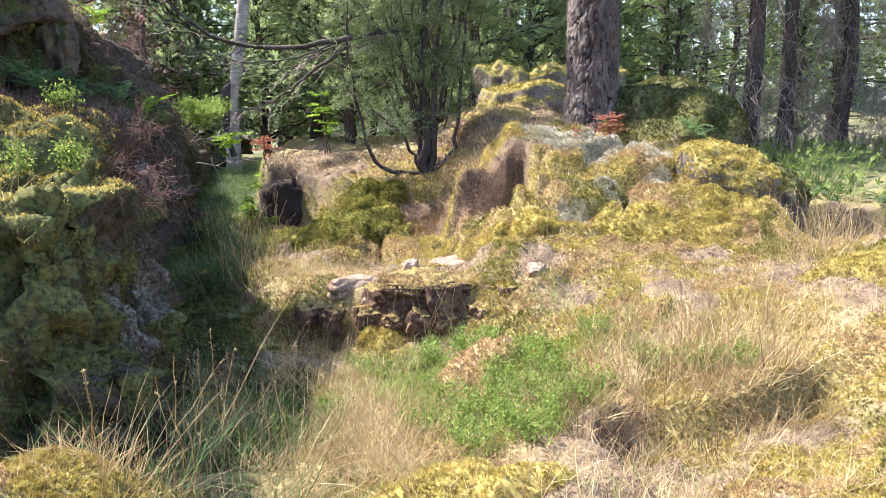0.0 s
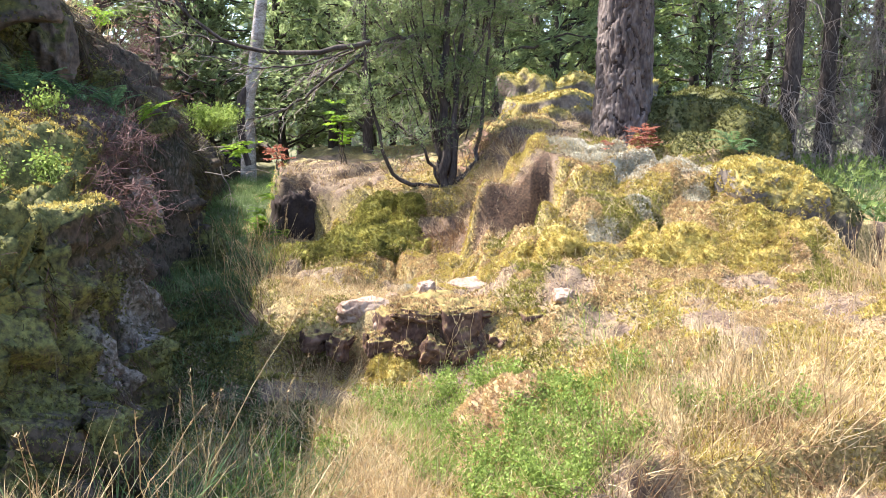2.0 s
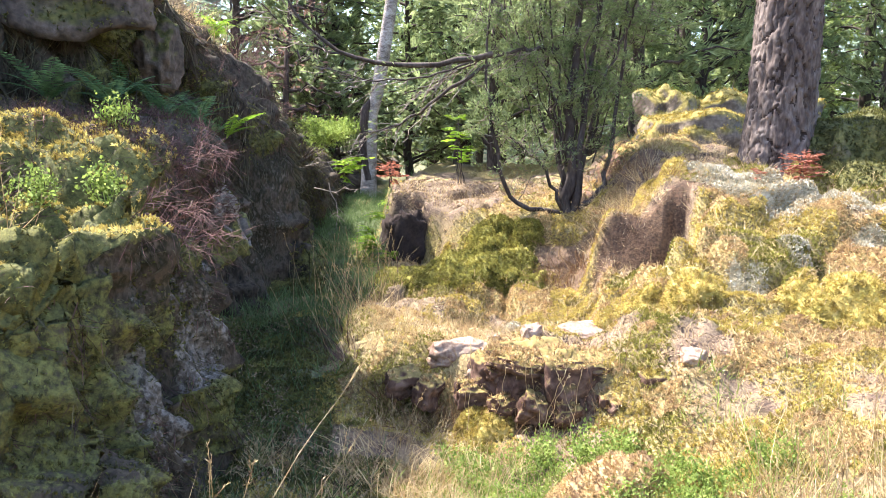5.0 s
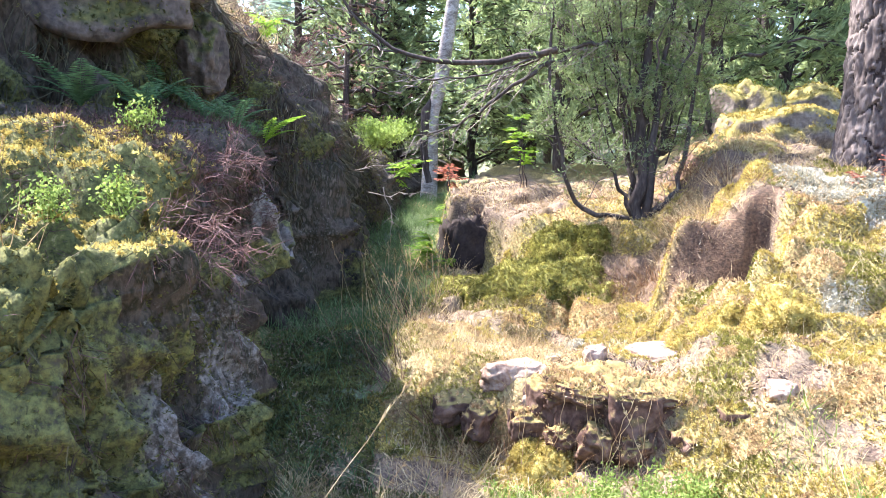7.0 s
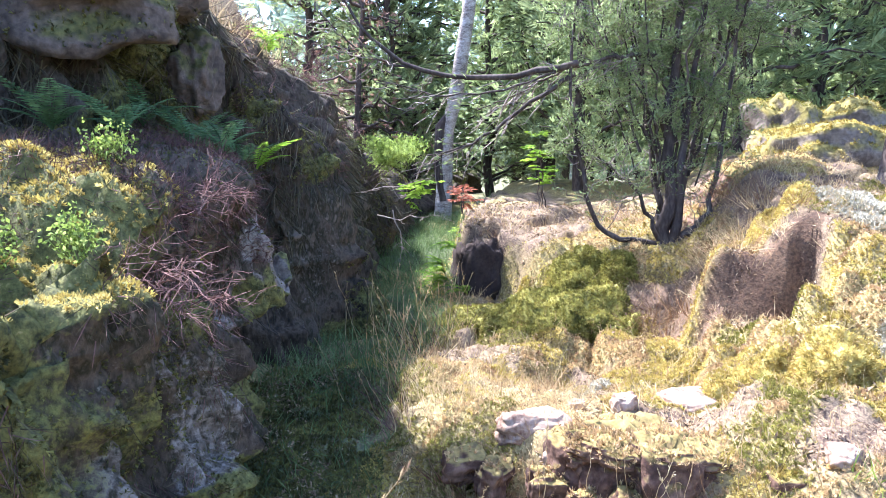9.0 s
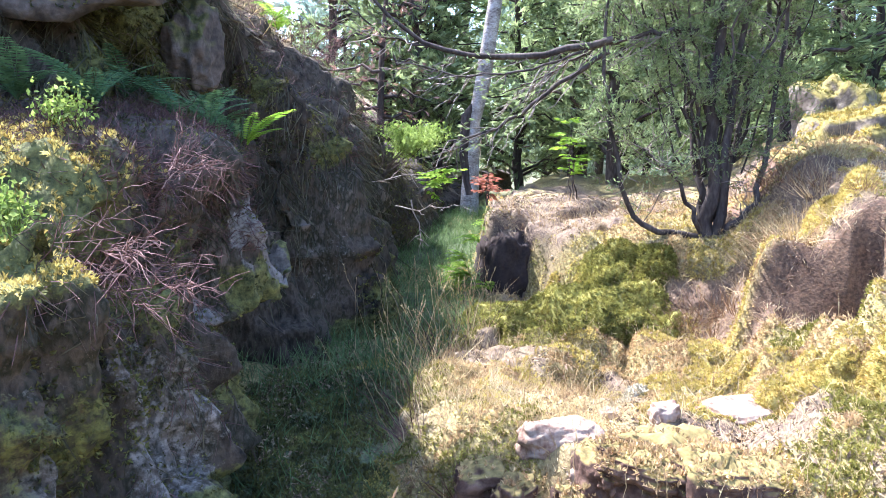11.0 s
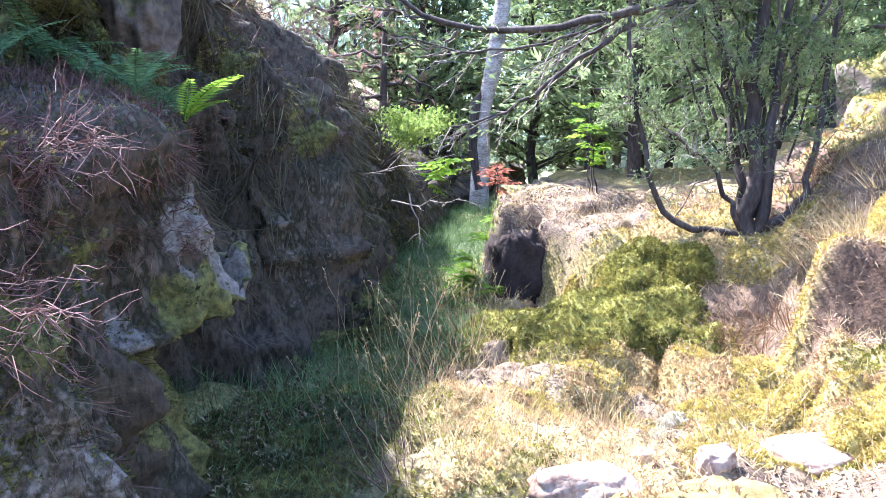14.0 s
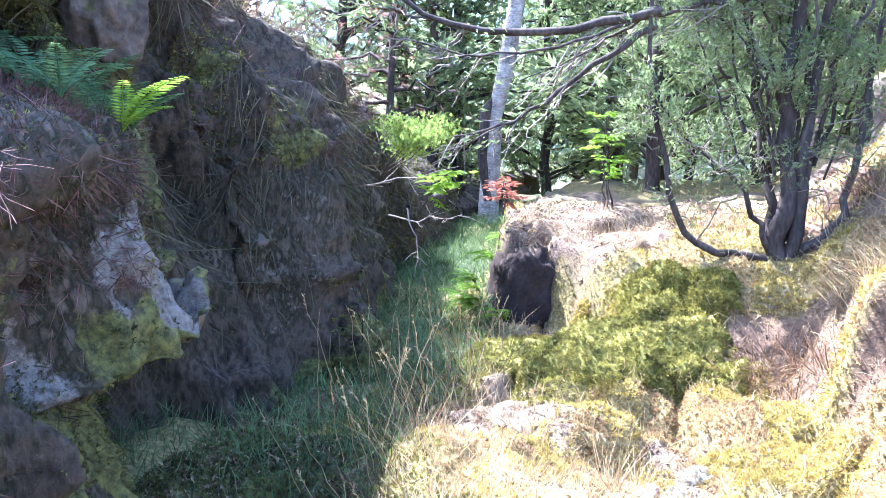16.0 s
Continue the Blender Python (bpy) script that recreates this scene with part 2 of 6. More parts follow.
def ground_material():
    """Soil and litter, with moss and straw where they grow."""
    m = material("forest_floor", [(.04, .024, .016), (.10, .064, .043), (.21, .15, .09), (.11, .075, .048)], 0.10, 0.010, island=0.0, bump_depth=1.0)
    n, link = m.node_tree.nodes, m.node_tree.links.new
    bsdf = n["Principled BSDF"]
    now = bsdf.inputs["Base Color"].links[0].from_socket
    grain = n.new("ShaderNodeTexNoise")
    grain.inputs["Scale"].default_value, grain.inputs["Detail"].default_value = 60, 5
    link(n["Texture Coordinate"].outputs["Object"], grain.inputs["Vector"])
    for key, dark, light in (("green", (.04, .058, .026), (.12, .15, .065)), ("straw", (.18, .13, .048), (.42, .33, .135)), ("moss", (.12, .09, .03), (.38, .30, .11)), ("earth", (.045, .024, .013), (.15, .084, .046))):
        at, tone, mix, soft = n.new("ShaderNodeAttribute"), n.new("ShaderNodeValToRGB"), n.new("ShaderNodeMixRGB"), n.new("ShaderNodeMath")
        at.attribute_name = key
        e = tone.color_ramp.elements
        e[0].position, e[0].color, e[1].position, e[1].color = 0.35, (*dark, 1), 0.65, (*light, 1)
        link(grain.outputs[0], tone.inputs[0])
        soft.operation = "MULTIPLY"
        soft.inputs[1].default_value = 0.85
        link(at.outputs["Fac"], soft.inputs[0])
        link(soft.outputs[0], mix.inputs[0])
        link(now, mix.inputs[1])
        link(tone.outputs[0], mix.inputs[2])
        now = mix.outputs[0]
    link(now, bsdf.inputs["Base Color"])
    return m


def mossy_rock(name, rock, moss, cover):
    """Rock with moss grown over what faces up."""
    m = material(name, rock, 0.3, 0.03, rough=0.95, bump_depth=0.6, island=0.0)
    n, link = m.node_tree.nodes, m.node_tree.links.new
    bsdf = n["Principled BSDF"]
    now = bsdf.inputs["Base Color"].links[0].from_socket
    geo, split, wave, tone, mix, add, cut = (n.new("ShaderNode" + k) for k in ("NewGeometry", "SeparateXYZ", "TexNoise", "ValToRGB", "MixRGB", "Math", "ValToRGB"))
    wave.inputs["Scale"].default_value, wave.inputs["Detail"].default_value = 9, 6
    link(n["Texture Coordinate"].outputs["Object"], wave.inputs["Vector"])
    link(geo.outputs["Normal"], split.inputs[0])
    add.operation = "ADD"
    link(split.outputs["Z"], add.inputs[0])
    link(wave.outputs[0], add.inputs[1])
    e = cut.color_ramp.elements
    e[0].position, e[1].position = cover, min(cover + 0.2, 1)
    shift = n.new("ShaderNodeMath")
    shift.operation = "MULTIPLY"
    shift.inputs[1].default_value = 0.6
    link(add.outputs[0], shift.inputs[0])
    link(shift.outputs[0], cut.inputs[0])
    e = tone.color_ramp.elements
    e[0].position, e[0].color, e[1].position, e[1].color = 0.3, (*moss[0], 1), 0.7, (*moss[1], 1)
    link(n["Noise Texture.001"].outputs[0], tone.inputs[0])
    link(cut.outputs[0], mix.inputs[0])
    link(now, mix.inputs[1])
    link(tone.outputs[0], mix.inputs[2])
    link(mix.outputs[0], bsdf.inputs["Base Color"])
    return m


def wall_material():
    """Shade-darkened rock with moss, bare pale patches and straw where they are."""
    # near-black tones put the face's shade and dark crevices into the rock colour
    m = material("shaded_rock", [(.011, .009, .006), (.042, .031, .02), (.085, .063, .043), (.026, .024, .011), (.14, .11, .082)], 0.36, 0.03, rough=0.95, bump_depth=1.0, island=0.0, stretch=(1, 1, 0.5))
    n, link = m.node_tree.nodes, m.node_tree.links.new
    bsdf = n["Principled BSDF"]
    now = bsdf.inputs["Base Color"].links[0].from_socket
    grain = n.new("ShaderNodeTexNoise")
    grain.inputs["Scale"].default_value, grain.inputs["Detail"].default_value, grain.inputs["Roughness"].default_value = 38, 6, 0.7
    link(n["Texture Coordinate"].outputs["Object"], grain.inputs["Vector"])
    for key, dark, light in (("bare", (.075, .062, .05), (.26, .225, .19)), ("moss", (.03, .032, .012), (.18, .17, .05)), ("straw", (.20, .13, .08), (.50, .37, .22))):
        at, tone, mix, add, cut = (n.new("ShaderNode" + k) for k in ("Attribute", "ValToRGB", "MixRGB", "Math", "ValToRGB"))
        at.attribute_name = key
        e = tone.color_ramp.elements
        e[0].position, e[0].color, e[1].position, e[1].color = 0.34, (*dark, 1), 0.66, (*light, 1)
        link(grain.outputs[0], tone.inputs[0])
        add.operation = "ADD"
        link(at.outputs["Fac"], add.inputs[0])
        link(grain.outputs[0], add.inputs[1])
        e = cut.color_ramp.elements
        e[0].position, e[1].position = 0.78, 0.98
        link(add.outputs[0], cut.inputs[0])
        link(cut.outputs[0], mix.inputs[0])
        link(now, mix.inputs[1])
        link(tone.outputs[0], mix.inputs[2])
        now = mix.outputs[0]
    link(now, bsdf.inputs["Base Color"])
    old = n["Bump"]
    old.inputs["Strength"].default_value, old.inputs["Distance"].default_value = 1.0, 0.02
    extra = n.new("ShaderNodeBump")
    extra.inputs["Strength"].default_value, extra.inputs["Distance"].default_value = 0.8, 0.012
    link(grain.outputs[0], extra.inputs["Height"])
    link(old.outputs[0], extra.inputs["Normal"])
    link(extra.outputs[0], bsdf.inputs["Normal"])
    return m


GROUND = ground_material()
SHADED_ROCK = wall_material()
MOSSY_PALE = mossy_rock("mossy_pale_rock", [(.065, .052, .04), (.14, .112, .088), (.23, .19, .15)], ((.12, .095, .028), (.31, .25, .07)), 0.42)
# darker copy of the mossy rock, its shade put into the colours
MOSSY_SHADED = mossy_rock("mossy_shaded_rock", [(.035, .028, .022), (.09, .07, .055), (.16, .13, .105)], ((.035, .038, .012), (.13, .12, .035)), 0.34)
# dark red rock, painted darker still for the shadow on the step's front
MOSSY_STEP_SHADED = mossy_rock("mossy_shaded_step", [(.03, .016, .011), (.085, .046, .031), (.19, .115, .08)], ((.10, .075, .025), (.28, .21, .07)), 0.55)
MOSSY_RED = mossy_rock("mossy_red_rock", [(.085, .05, .034), (.20, .12, .08), (.31, .205, .15)], ((.13, .10, .03), (.34, .26, .08)), 0.58)
# needle green paled and greyed to paint in distant haze
FAR_HAZE_GREEN = material("far_hazy_needles", [(.10, .14, .105), (.17, .215, .15), (.25, .29, .21)], 0.8, 0.2, translucent=0.5, island=0.4)


# ---- the shape of the ground ----
def ledge_edge(y):
    """Where the sunlit ledges end towards the trench."""
    return np.interp(y, [3.6, 4.2, 4.5, 5.3, 6.1, 6.9, 7.3, 9.0, 12.0], [-0.52, -0.68, -0.80, -0.84, -0.84, -1.00, -1.12, -1.25, -1.4])


def brow_at(x, y):
    """Where the bare earth cut in the dome's near side stands."""
    return 5.45 + 0.03 * fbm(x, y, 8, 0.25, 2, 37)


def height(x, y):
    """The ground's height at arrays of places."""
    x, y = np.asarray(x, float), np.asarray(y, float)
    wx = x + 0.10 * fbm(x, y, 0, 0.8, 3, 11)
    wy = y + 0.10 * fbm(x, y, 5, 0.8, 3, 17)
    low = -0.03 + 0.05 * np.logaddexp(0, 4 * np.minimum(x - 0.15, 4))
    low = low + 0.05 * ramp(y, 2.5, 3.8)
    trench = -0.03 + 0.22 * ramp(y, 3.6, 4.3) + 0.10 * ramp(y, 4.3, 5.6) + 0.30 * ramp(y, 5.6, 8.5)
    # first step: a broken slab of rock, then the terrace
    front = np.interp(x, [-0.8, 0.0, 0.55, 1.0, 2.6], [4.22, 4.08, 3.92, 3.80, 3.35])
    sharp = np.interp(x, [-0.7, -0.25, -0.05, 0.6, 1.3], [0.22, 0.25, 0.07, 0.08, 0.9])
    step = ramp(wy, front - sharp, front + sharp)
    terrace = 0.34 + 0.03 * x + 0.07 * bump(x, y, -0.55, 4.6, 0.35, 0.5) - 0.10 * bump(x, y, 0.0, 5.2, 0.45, 0.3)
    ground = low + (np.maximum(terrace, low + 0.02) - low) * step
    # green hummock, small round hummock, upper ledge
    ground = ground + 0.10 * bump(x, y, -0.35, 5.95, 0.48, 0.36, 3)
    upper = 0.74 + 0.15 * np.clip(y - 6.4, -0.5, 1.2) + 0.07 * ramp(x, 0.0, 0.5)
    up = ramp(wy, np.interp(x, [-0.72, -0.55, -0.30, 0.0, 0.6], [6.71, 6.52, 6.18, 6.0, 5.92]), np.interp(x, [-0.72, -0.55, -0.30, 0.0, 0.6], [6.77, 6.76, 6.70, 6.62, 6.55]))
    ground = ground + (np.maximum(upper, ground) - ground) * up
    # the dome that carries the pine
    climb = 0.40 + 0.41 * (wy - 3.9)
    climb = np.minimum(climb, 1.24 + 0.05 * (wy - 6.0))
    left = np.interp(y, [3.8, 4.8, 5.4, 6.6, 8.0], [0.75, 0.85, 0.95, 0.86, 0.95])
    dome = ramp(wx, left - 0.42, left + 0.30) * ramp(wy, 3.5, 4.1)
    dome = dome * (1 - ramp(wx, 2.75, 3.15)) * (1 - ramp(y, 9.5, 12))
    ground = ground + np.maximum(climb - ground, 0) * dome
    ground = ground + 0.10 * bump(x, y, 1.35, 5.35, 0.5, 0.4) + 0.12 * bump(x, y, 2.4, 5.0, 0.32, 0.4)
    # a bare cut of brown earth in the dome's near side
    brow = brow_at(x, y)
    cut = ramp(wx, 0.64, 0.76) * (1 - ramp(wx, 1.14, 1.24))
    ground = ground + ramp(wx, 0.52, 0.80) * (1 - ramp(wx, 1.14, 1.24)) * np.maximum(0.90 - ground, 0) * ramp(y, brow, brow + 0.06) * (1 - ramp(y, 5.7, 6.3))
    ground = ground - cut * np.maximum(ground - 0.54, 0) * (1 - ramp(y, brow - 0.04, brow)) * ramp(y, 4.9, 5.3)
    # right of the dome the ground falls away, then rises to the wood
    away = ramp(x, 2.7, 3.3) * ramp(y, 3.9, 4.8)
    ground = ground - (ground - (-0.55 + 1.0 * ramp(y + 0.15 * fbm(x, y, 3, 0.8, 2, 19), 6.2, 6.38) + 0.15 * ramp(y, 8, 11))) * away
    # a hollow bank in the near grass, a lit hump beside the ledge's near end
    ground = ground - 0.20 * ramp(2.66 + 0.10 * np.sin(7 * x) - wy, 0, 0.10) * ramp(wx, 0.98, 1.10) * (1 - ramp(wx, 1.75, 2.3)) * (1 - ramp(wy, 2.3, 1.7))
    ground = ground + 0.40 * bump(x, y, -0.98, 1.80, 0.42, 0.45, 3)
    # trench between the ledges and the rock wall
    edge = ledge_edge(y) + 0.05 * fbm(x, y, 9, 0.35, 3, 23)
    inside = (1 - ramp(x, edge - 0.10, edge + 0.02)) * ramp(y, 3.6, 4.15)
    ground = ground + (trench - ground) * inside
    # far wood
    far = ramp(np.hypot(x, y - 5), 7, 13)
    ground = ground + (0.55 + 0.5 * fbm(x, y, 2, 14, 2, 31) - ground) * far
    k = ground / 0.24 + 0.9 * fbm(x, y, 7, 0.7, 3, 47)
    part_of = k - np.floor(k)
    broken = 0.24 * (ramp(part_of, 0.38, 0.72) - part_of)
    calm = 1 - bump(x, y, 0.92, 5.5, 0.42, 0.30, 4)
    ground = ground + 0.55 * calm * broken * ramp(y, 4.0, 4.6) * ramp(x, 0.2, 0.8) * (1 - ramp(x, 2.5, 2.9)) * (1 - ramp(y, 5.7, 6.3))
    hummock = np.abs(value_noise(x / 0.33, y / 0.30, 0.5, 45)) * 0.075 + np.abs(value_noise(x / 0.12, y / 0.11, 1.5, 46)) * 0.046 + np.abs(value_noise(x / 0.06, y / 0.055, 2.5, 48)) * 0.014 - 0.05
    ground = ground + hummock * (0.6 + 0.4 * ramp(y, 3.4, 4.2)) * (1 - far) * (1 - inside)
    crevice = np.abs(value_noise(x / 0.40 + 0.3 * fbm(x, y, 1, 0.2, 2, 50), y / 0.30, 3.5, 49))
    ground = ground - 0.10 * calm * (1 - ramp(crevice, 0.0, 0.16)) * ramp(y, 4.1, 4.5) * (1 - ramp(y, 7.6, 8.2)) * (1 - inside) * (1 - far)
    rough = 0.035 * fbm(x, y, 0, 0.35, 4, 41) + 0.06 * fbm(x, y, 3, 1.2, 2, 43)
    return ground + rough * (1 + 2 * far)


def slope_of(x, y, e=0.03):
    dx = (height(x + e, y) - height(x - e, y)) / (2 * e)
    dy = (height(x, y + e) - height(x, y - e)) / (2 * e)
    n = np.stack([-dx, -dy, np.ones_like(dx)], -1)
    return n / np.linalg.norm(n, axis=1)[:, None]


def z_at(x, y):
    return float(height(np.array([x]), np.array([y]))[0])


def on_ground(n, x0, x1, y0, y1, want=None, rng=RNG):
    """Random places on the ground and its normals there; want(x, y) is the chance to keep one."""
    x, y = rng.uniform(x0, x1, n), rng.uniform(y0, y1, n)
    if want is not None:
        keep = rng.random(n) < want(x, y)
        x, y = x[keep], y[keep]
    return np.stack([x, y, height(x, y)], -1), slope_of(x, y)


def axis(inner0, inner1, step, outer, grow=1.22):
    mid = np.arange(inner0, inner1 + step / 2, step)
    out, s, lo, hi = [], step, [inner0], [inner1]
    while hi[-1] < outer:
        s *= grow
        lo.append(lo[-1] - s)
        hi.append(hi[-1] + s)
    return np.concatenate([lo[:0:-1], mid, hi[1:]])


def sheet(xs, ys):
    i, j = np.meshgrid(np.arange(len(xs) - 1), np.arange(len(ys) - 1), indexing="ij")
    a = i * len(ys) + j
    return np.stack([a, a + len(ys), a + len(ys) + 1, a + 1], -1).reshape(-1, 4)


gx, gy = axis(-1.5, 3.6, 0.025, 400, 1.12), axis(1.2, 9.0, 0.026, 400)
GX, GY = np.meshgrid(gx, gy, indexing="ij")
gz = height(GX.ravel(), GY.ravel())


def moss_share(x, y):
    """How far moss covers the ground, from 0 to 1."""
    c = fbm(x, y, 1, 0.34, 4, 71) + 0.24 + 0.1 * bump(x, y, -0.4, 6.6, 0.7, 0.5, 4) + 0.8 * bump(x, y, 2.1, 2.3, 0.8, 0.6, 3) + 0.5 * bump(x, y, 2.6, 3.3, 0.5, 0.6)
    c = c + 0.45 * bump(x, y, 1.7, 4.7, 1.2, 1.1) + 0.9 * bump(x, y, -0.35, 5.95, 0.55, 0.42, 4) + 0.3 * bump(x, y, -0.1, 6.5, 0.3, 0.15, 3)
    c = c + 0.8 * bump(x, y, -0.98, 1.8, 0.6, 0.6, 3) - 0.9 * bump(x, y, -0.3, 7.2, 0.8, 0.6, 3) - 0.6 * bump(x, y, 0.45, 6.0, 0.3, 0.3, 3) - 0.4 * bump(x, y, 0.75, 5.3, 0.3, 0.5) - 1.2 * bump(x, y, 0.9, 5.43, 0.34, 0.09, 4) + 0.8 * bump(x, y, 0.95, 5.65, 0.3, 0.12, 3) + 1.0 * bump(x, y, -0.6, 6.75, 0.2, 0.2, 3) + 0.5 * bump(x, y, -0.45, 4.65, 0.4, 0.5, 3) - 0.4 * bump(x, y, 0.2, 3.3, 0.6, 0.7)
    return ramp(c, -0.05, 0.5) * (1 - 0.7 * ramp(np.hypot(x, y - 5), 5, 9))


def straw_share(x, y):
    """How far dry grass covers it."""
    c = 0.9 * bump(x, y, 1.6, 2.9, 0.8, 0.55) + 0.8 * bump(x, y, -0.35, 4.75, 0.6, 0.55) + 0.9 * bump(x, y, 0.0, 2.6, 0.6, 0.8) + 0.5 * bump(x, y, 0.8, 6.1, 0.3, 0.5)
    return ramp(c + 0.35 * fbm(x, y, 4, 0.5, 3, 77), 0.15, 0.8)


ground = single("ground", (np.stack([GX.ravel(), GY.ravel(), gz], -1), sheet(gx, gy)), GROUND,
                "brown forest soil with moss, litter, stepped ledges and a dome", "ground", kind="structure")
def green_share(x, y):
    """Where the shaded floor of the trench is grassy."""
    return (1 - ramp(x, np.where(y > 3.6, ledge_edge(y), -0.25) - 0.12, np.where(y > 3.6, ledge_edge(y), -0.25))) * (1 - ramp(y, 10, 12)) * ramp(y, 2.2, 2.6) + 0.8 * ramp(np.hypot(x, y - 5), 4.2, 6.5) * (y > 6.5)


def earth_share(x, y):
    """Where brown earth lies bare: the cut in the dome and the bracken bank beside it."""
    return np.clip(bump(x, y - brow_at(x, y), 0.92, 0.0, 0.34, 0.075, 6) + 0.9 * bump(x, y, 0.42, 6.0, 0.30, 0.34, 4) + 0.6 * bump(x, y, 0.9, 6.7, 0.3, 0.5, 4), 0, 1) * ramp(fbm(x, y, 5, 0.3, 3, 83), -0.7, -0.2)


for key, share in (("moss", moss_share), ("straw", straw_share), ("green", green_share), ("earth", earth_share)):
    ground.data.attributes.new(key, "FLOAT", "POINT").data.foreach_set("value", share(GX.ravel(), GY.ravel()).astype(np.float32))


# ---- rock ledge and rock wall beside the trench ----
def loft(ys, profile, push, deep, bare_at, straw_at, lush_at=None):
    """A rock face: profile(y) gives (x, z) from foot to back, pushed out by noise."""
    rows = np.array([profile(y) for y in ys])
    n = rows.shape[1]
    verts = np.stack([rows[..., 0], np.repeat(ys[:, None], n, 1), rows[..., 1]], -1)
    along, up = np.gradient(verts, axis=0), np.gradient(verts, axis=1)
    normal = np.cross(up, along)
    normal /= np.linalg.norm(normal, axis=2)[..., None] + 1e-9
    x, y, z = verts[..., 0], verts[..., 1], verts[..., 2]
    big = fbm(x, y, z * 0.6, 0.7, 2, 51) * 0.13 + ridged(x * 0.5, y * 1.2 + z * 0.15, z * 0.22, 0.34, 3, 57) * 0.15
    lumps = np.abs(value_noise(x / 0.16, y / 0.15, z / 0.17, 64)) * 0.09 + np.abs(value_noise(x / 0.07, y / 0.065, z / 0.08, 65)) * 0.03 - 0.05
    cracks = ridged(x, y, z * 0.5, 0.13, 2, 61) * 0.02 + fbm(x, y, z, 0.04, 2, 63) * 0.012
    moss = ramp(fbm(x, y, z * 0.6, 0.42, 4, 66) + 0.6 * (normal[..., 2] - 0.25), -0.4, 0.15)
    bare = bare_at(y, z) * ramp(fbm(x, y, z * 0.35, 0.22, 3, 67) + 0.35 * bump(y, z, 4.2, 0.85, 0.36, 0.34, 4), -0.25, 0.15)
    moss = moss * (1 - 0.8 * bare)
    if lush_at:
        moss = moss * (0.5 + 0.5 * np.maximum(ramp(z, 0.9, 1.1), ramp(y, 3.0, 3.4)))
        moss = np.maximum(moss, lush_at(y, z))
    verts = verts + normal * ((big + cracks + lumps * (0.9 + 0.9 * moss)) * push(y, z) * deep)[..., None]
    cover = {"moss": moss, "bare": bare, "straw": straw_at(y, z) * np.ones_like(x)}
    i, j = np.meshgrid(np.arange(len(ys) - 1), np.arange(n - 1), indexing="ij")
    a = i * n + j
    return (verts.reshape(-1, 3), np.stack([a, a + n, a + n + 1, a + 1], -1).reshape(-1, 4)), cover


def smooth_line(points, n):
    p = np.asarray(points, float)
    d = np.r_[0, np.cumsum(np.linalg.norm(np.diff(p, axis=0), axis=1))]
    u = np.linspace(0, 1, n) ** 1.0 * d[-1]
    return np.stack([np.interp(u, d, p[:, k]) for k in (0, 1)], -1)


def ledge_profile(y):
    edge = np.interp(y, [-3, 1.0, 2.3, 3.0, 3.6, 4.0, 4.4, 4.6, 4.8], [-0.95, -0.88, -0.88, -0.97, -1.06, -1.18, -1.36, -1.50, -1.85])
    top = np.interp(y, [-3, 1.95, 2.12, 2.36, 3.0, 4.0, 4.6], [-0.5, -0.4, 0.35, 1.10, 1.27, 1.38, 1.42])
    foot = np.interp(y, [-3, 2.0, 3.0, 3.6, 4.1, 4.4, 4.7], [-0.60, -0.68, -0.84, -1.02, -1.40, -1.72, -1.95])
    hollow = np.interp(y, [3.3, 3.8, 4.3], [0.0, 0.6, 1.4])
    hang = np.interp(y, [3.9, 4.25, 4.5, 4.7], [0.0, 0.10, 0.20, 0.1])
    nose = min(np.interp(y, [3.7, 4.2], [0.66, 0.80]), top * 0.62)
    line = [(foot, min(-0.25, top - 0.6)), (foot - 0.06, min(0.12, top - 0.3)), (edge + 0.10 - 0.22 * hollow, min(0.45, top * 0.45)), (edge + 0.06 - 0.10 * hollow, nose - 0.14), (edge + 0.04 + hang, nose), (edge + 0.03 + 0.35 * hang, min(1.02, top * 0.8)),
            (edge, top - 0.14), (edge - 0.08, top - 0.02), (edge - 0.3, top + 0.03), (edge - 0.8, top + 0.16), (edge - 1.5, top + 0.35)]
    return smooth_line(line, 190)


def wall_profile(y):
    face = np.interp(y, [-3, 2.0, 3.5, 4.6, 5.2, 5.9, 6.9, 8.0, 10, 14], [-2.0, -2.05, -2.0, -1.75, -1.58, -1.74, -1.95, -2.2, -2.5, -3.2])
    # the unseen peak near y 3.8 is added only to cast shade on the ledge
    top = np.interp(y, [-3, 2.8, 3.50, 3.82, 4.2, 4.5, 4.8, 5.1, 5.7, 6.5, 7.3, 8.0, 9.0, 10.5, 14], [1.75, 1.85, 2.2, 3.15, 3.0, 2.55, 2.36, 2.2, 2.08, 1.98, 1.74, 1.42, 1.2, 0.8, 0.8])
    rise = np.interp(y, [5.5, 6.2], [0.35, 0.62])
    apron = np.interp(y, [4.9, 6.0, 7.5, 9.0], [0.0, 0.30, 0.50, 0.45])
    line = [(face + 0.20 + apron, -0.3), (face + 0.12 + apron, 0.2), (face + 0.02 + 0.9 * apron, 0.6), (face + 0.03 + 0.65 * apron, 0.95), (face - 0.06 + 0.35 * apron, min(1.35, top - 0.3)), (face - 0.24 + 0.1 * apron, top - 0.15),
            (face - 0.42, top), (face - 1.0, top + rise), (face - 2.2, top + 1.25), (face - 5.0, top + 2.6), (face - 14.0, top + 4.5)]
    near = smooth_line(line[:8], 170)
    return np.concatenate([near, smooth_line(line[7:], 30)[1:]])


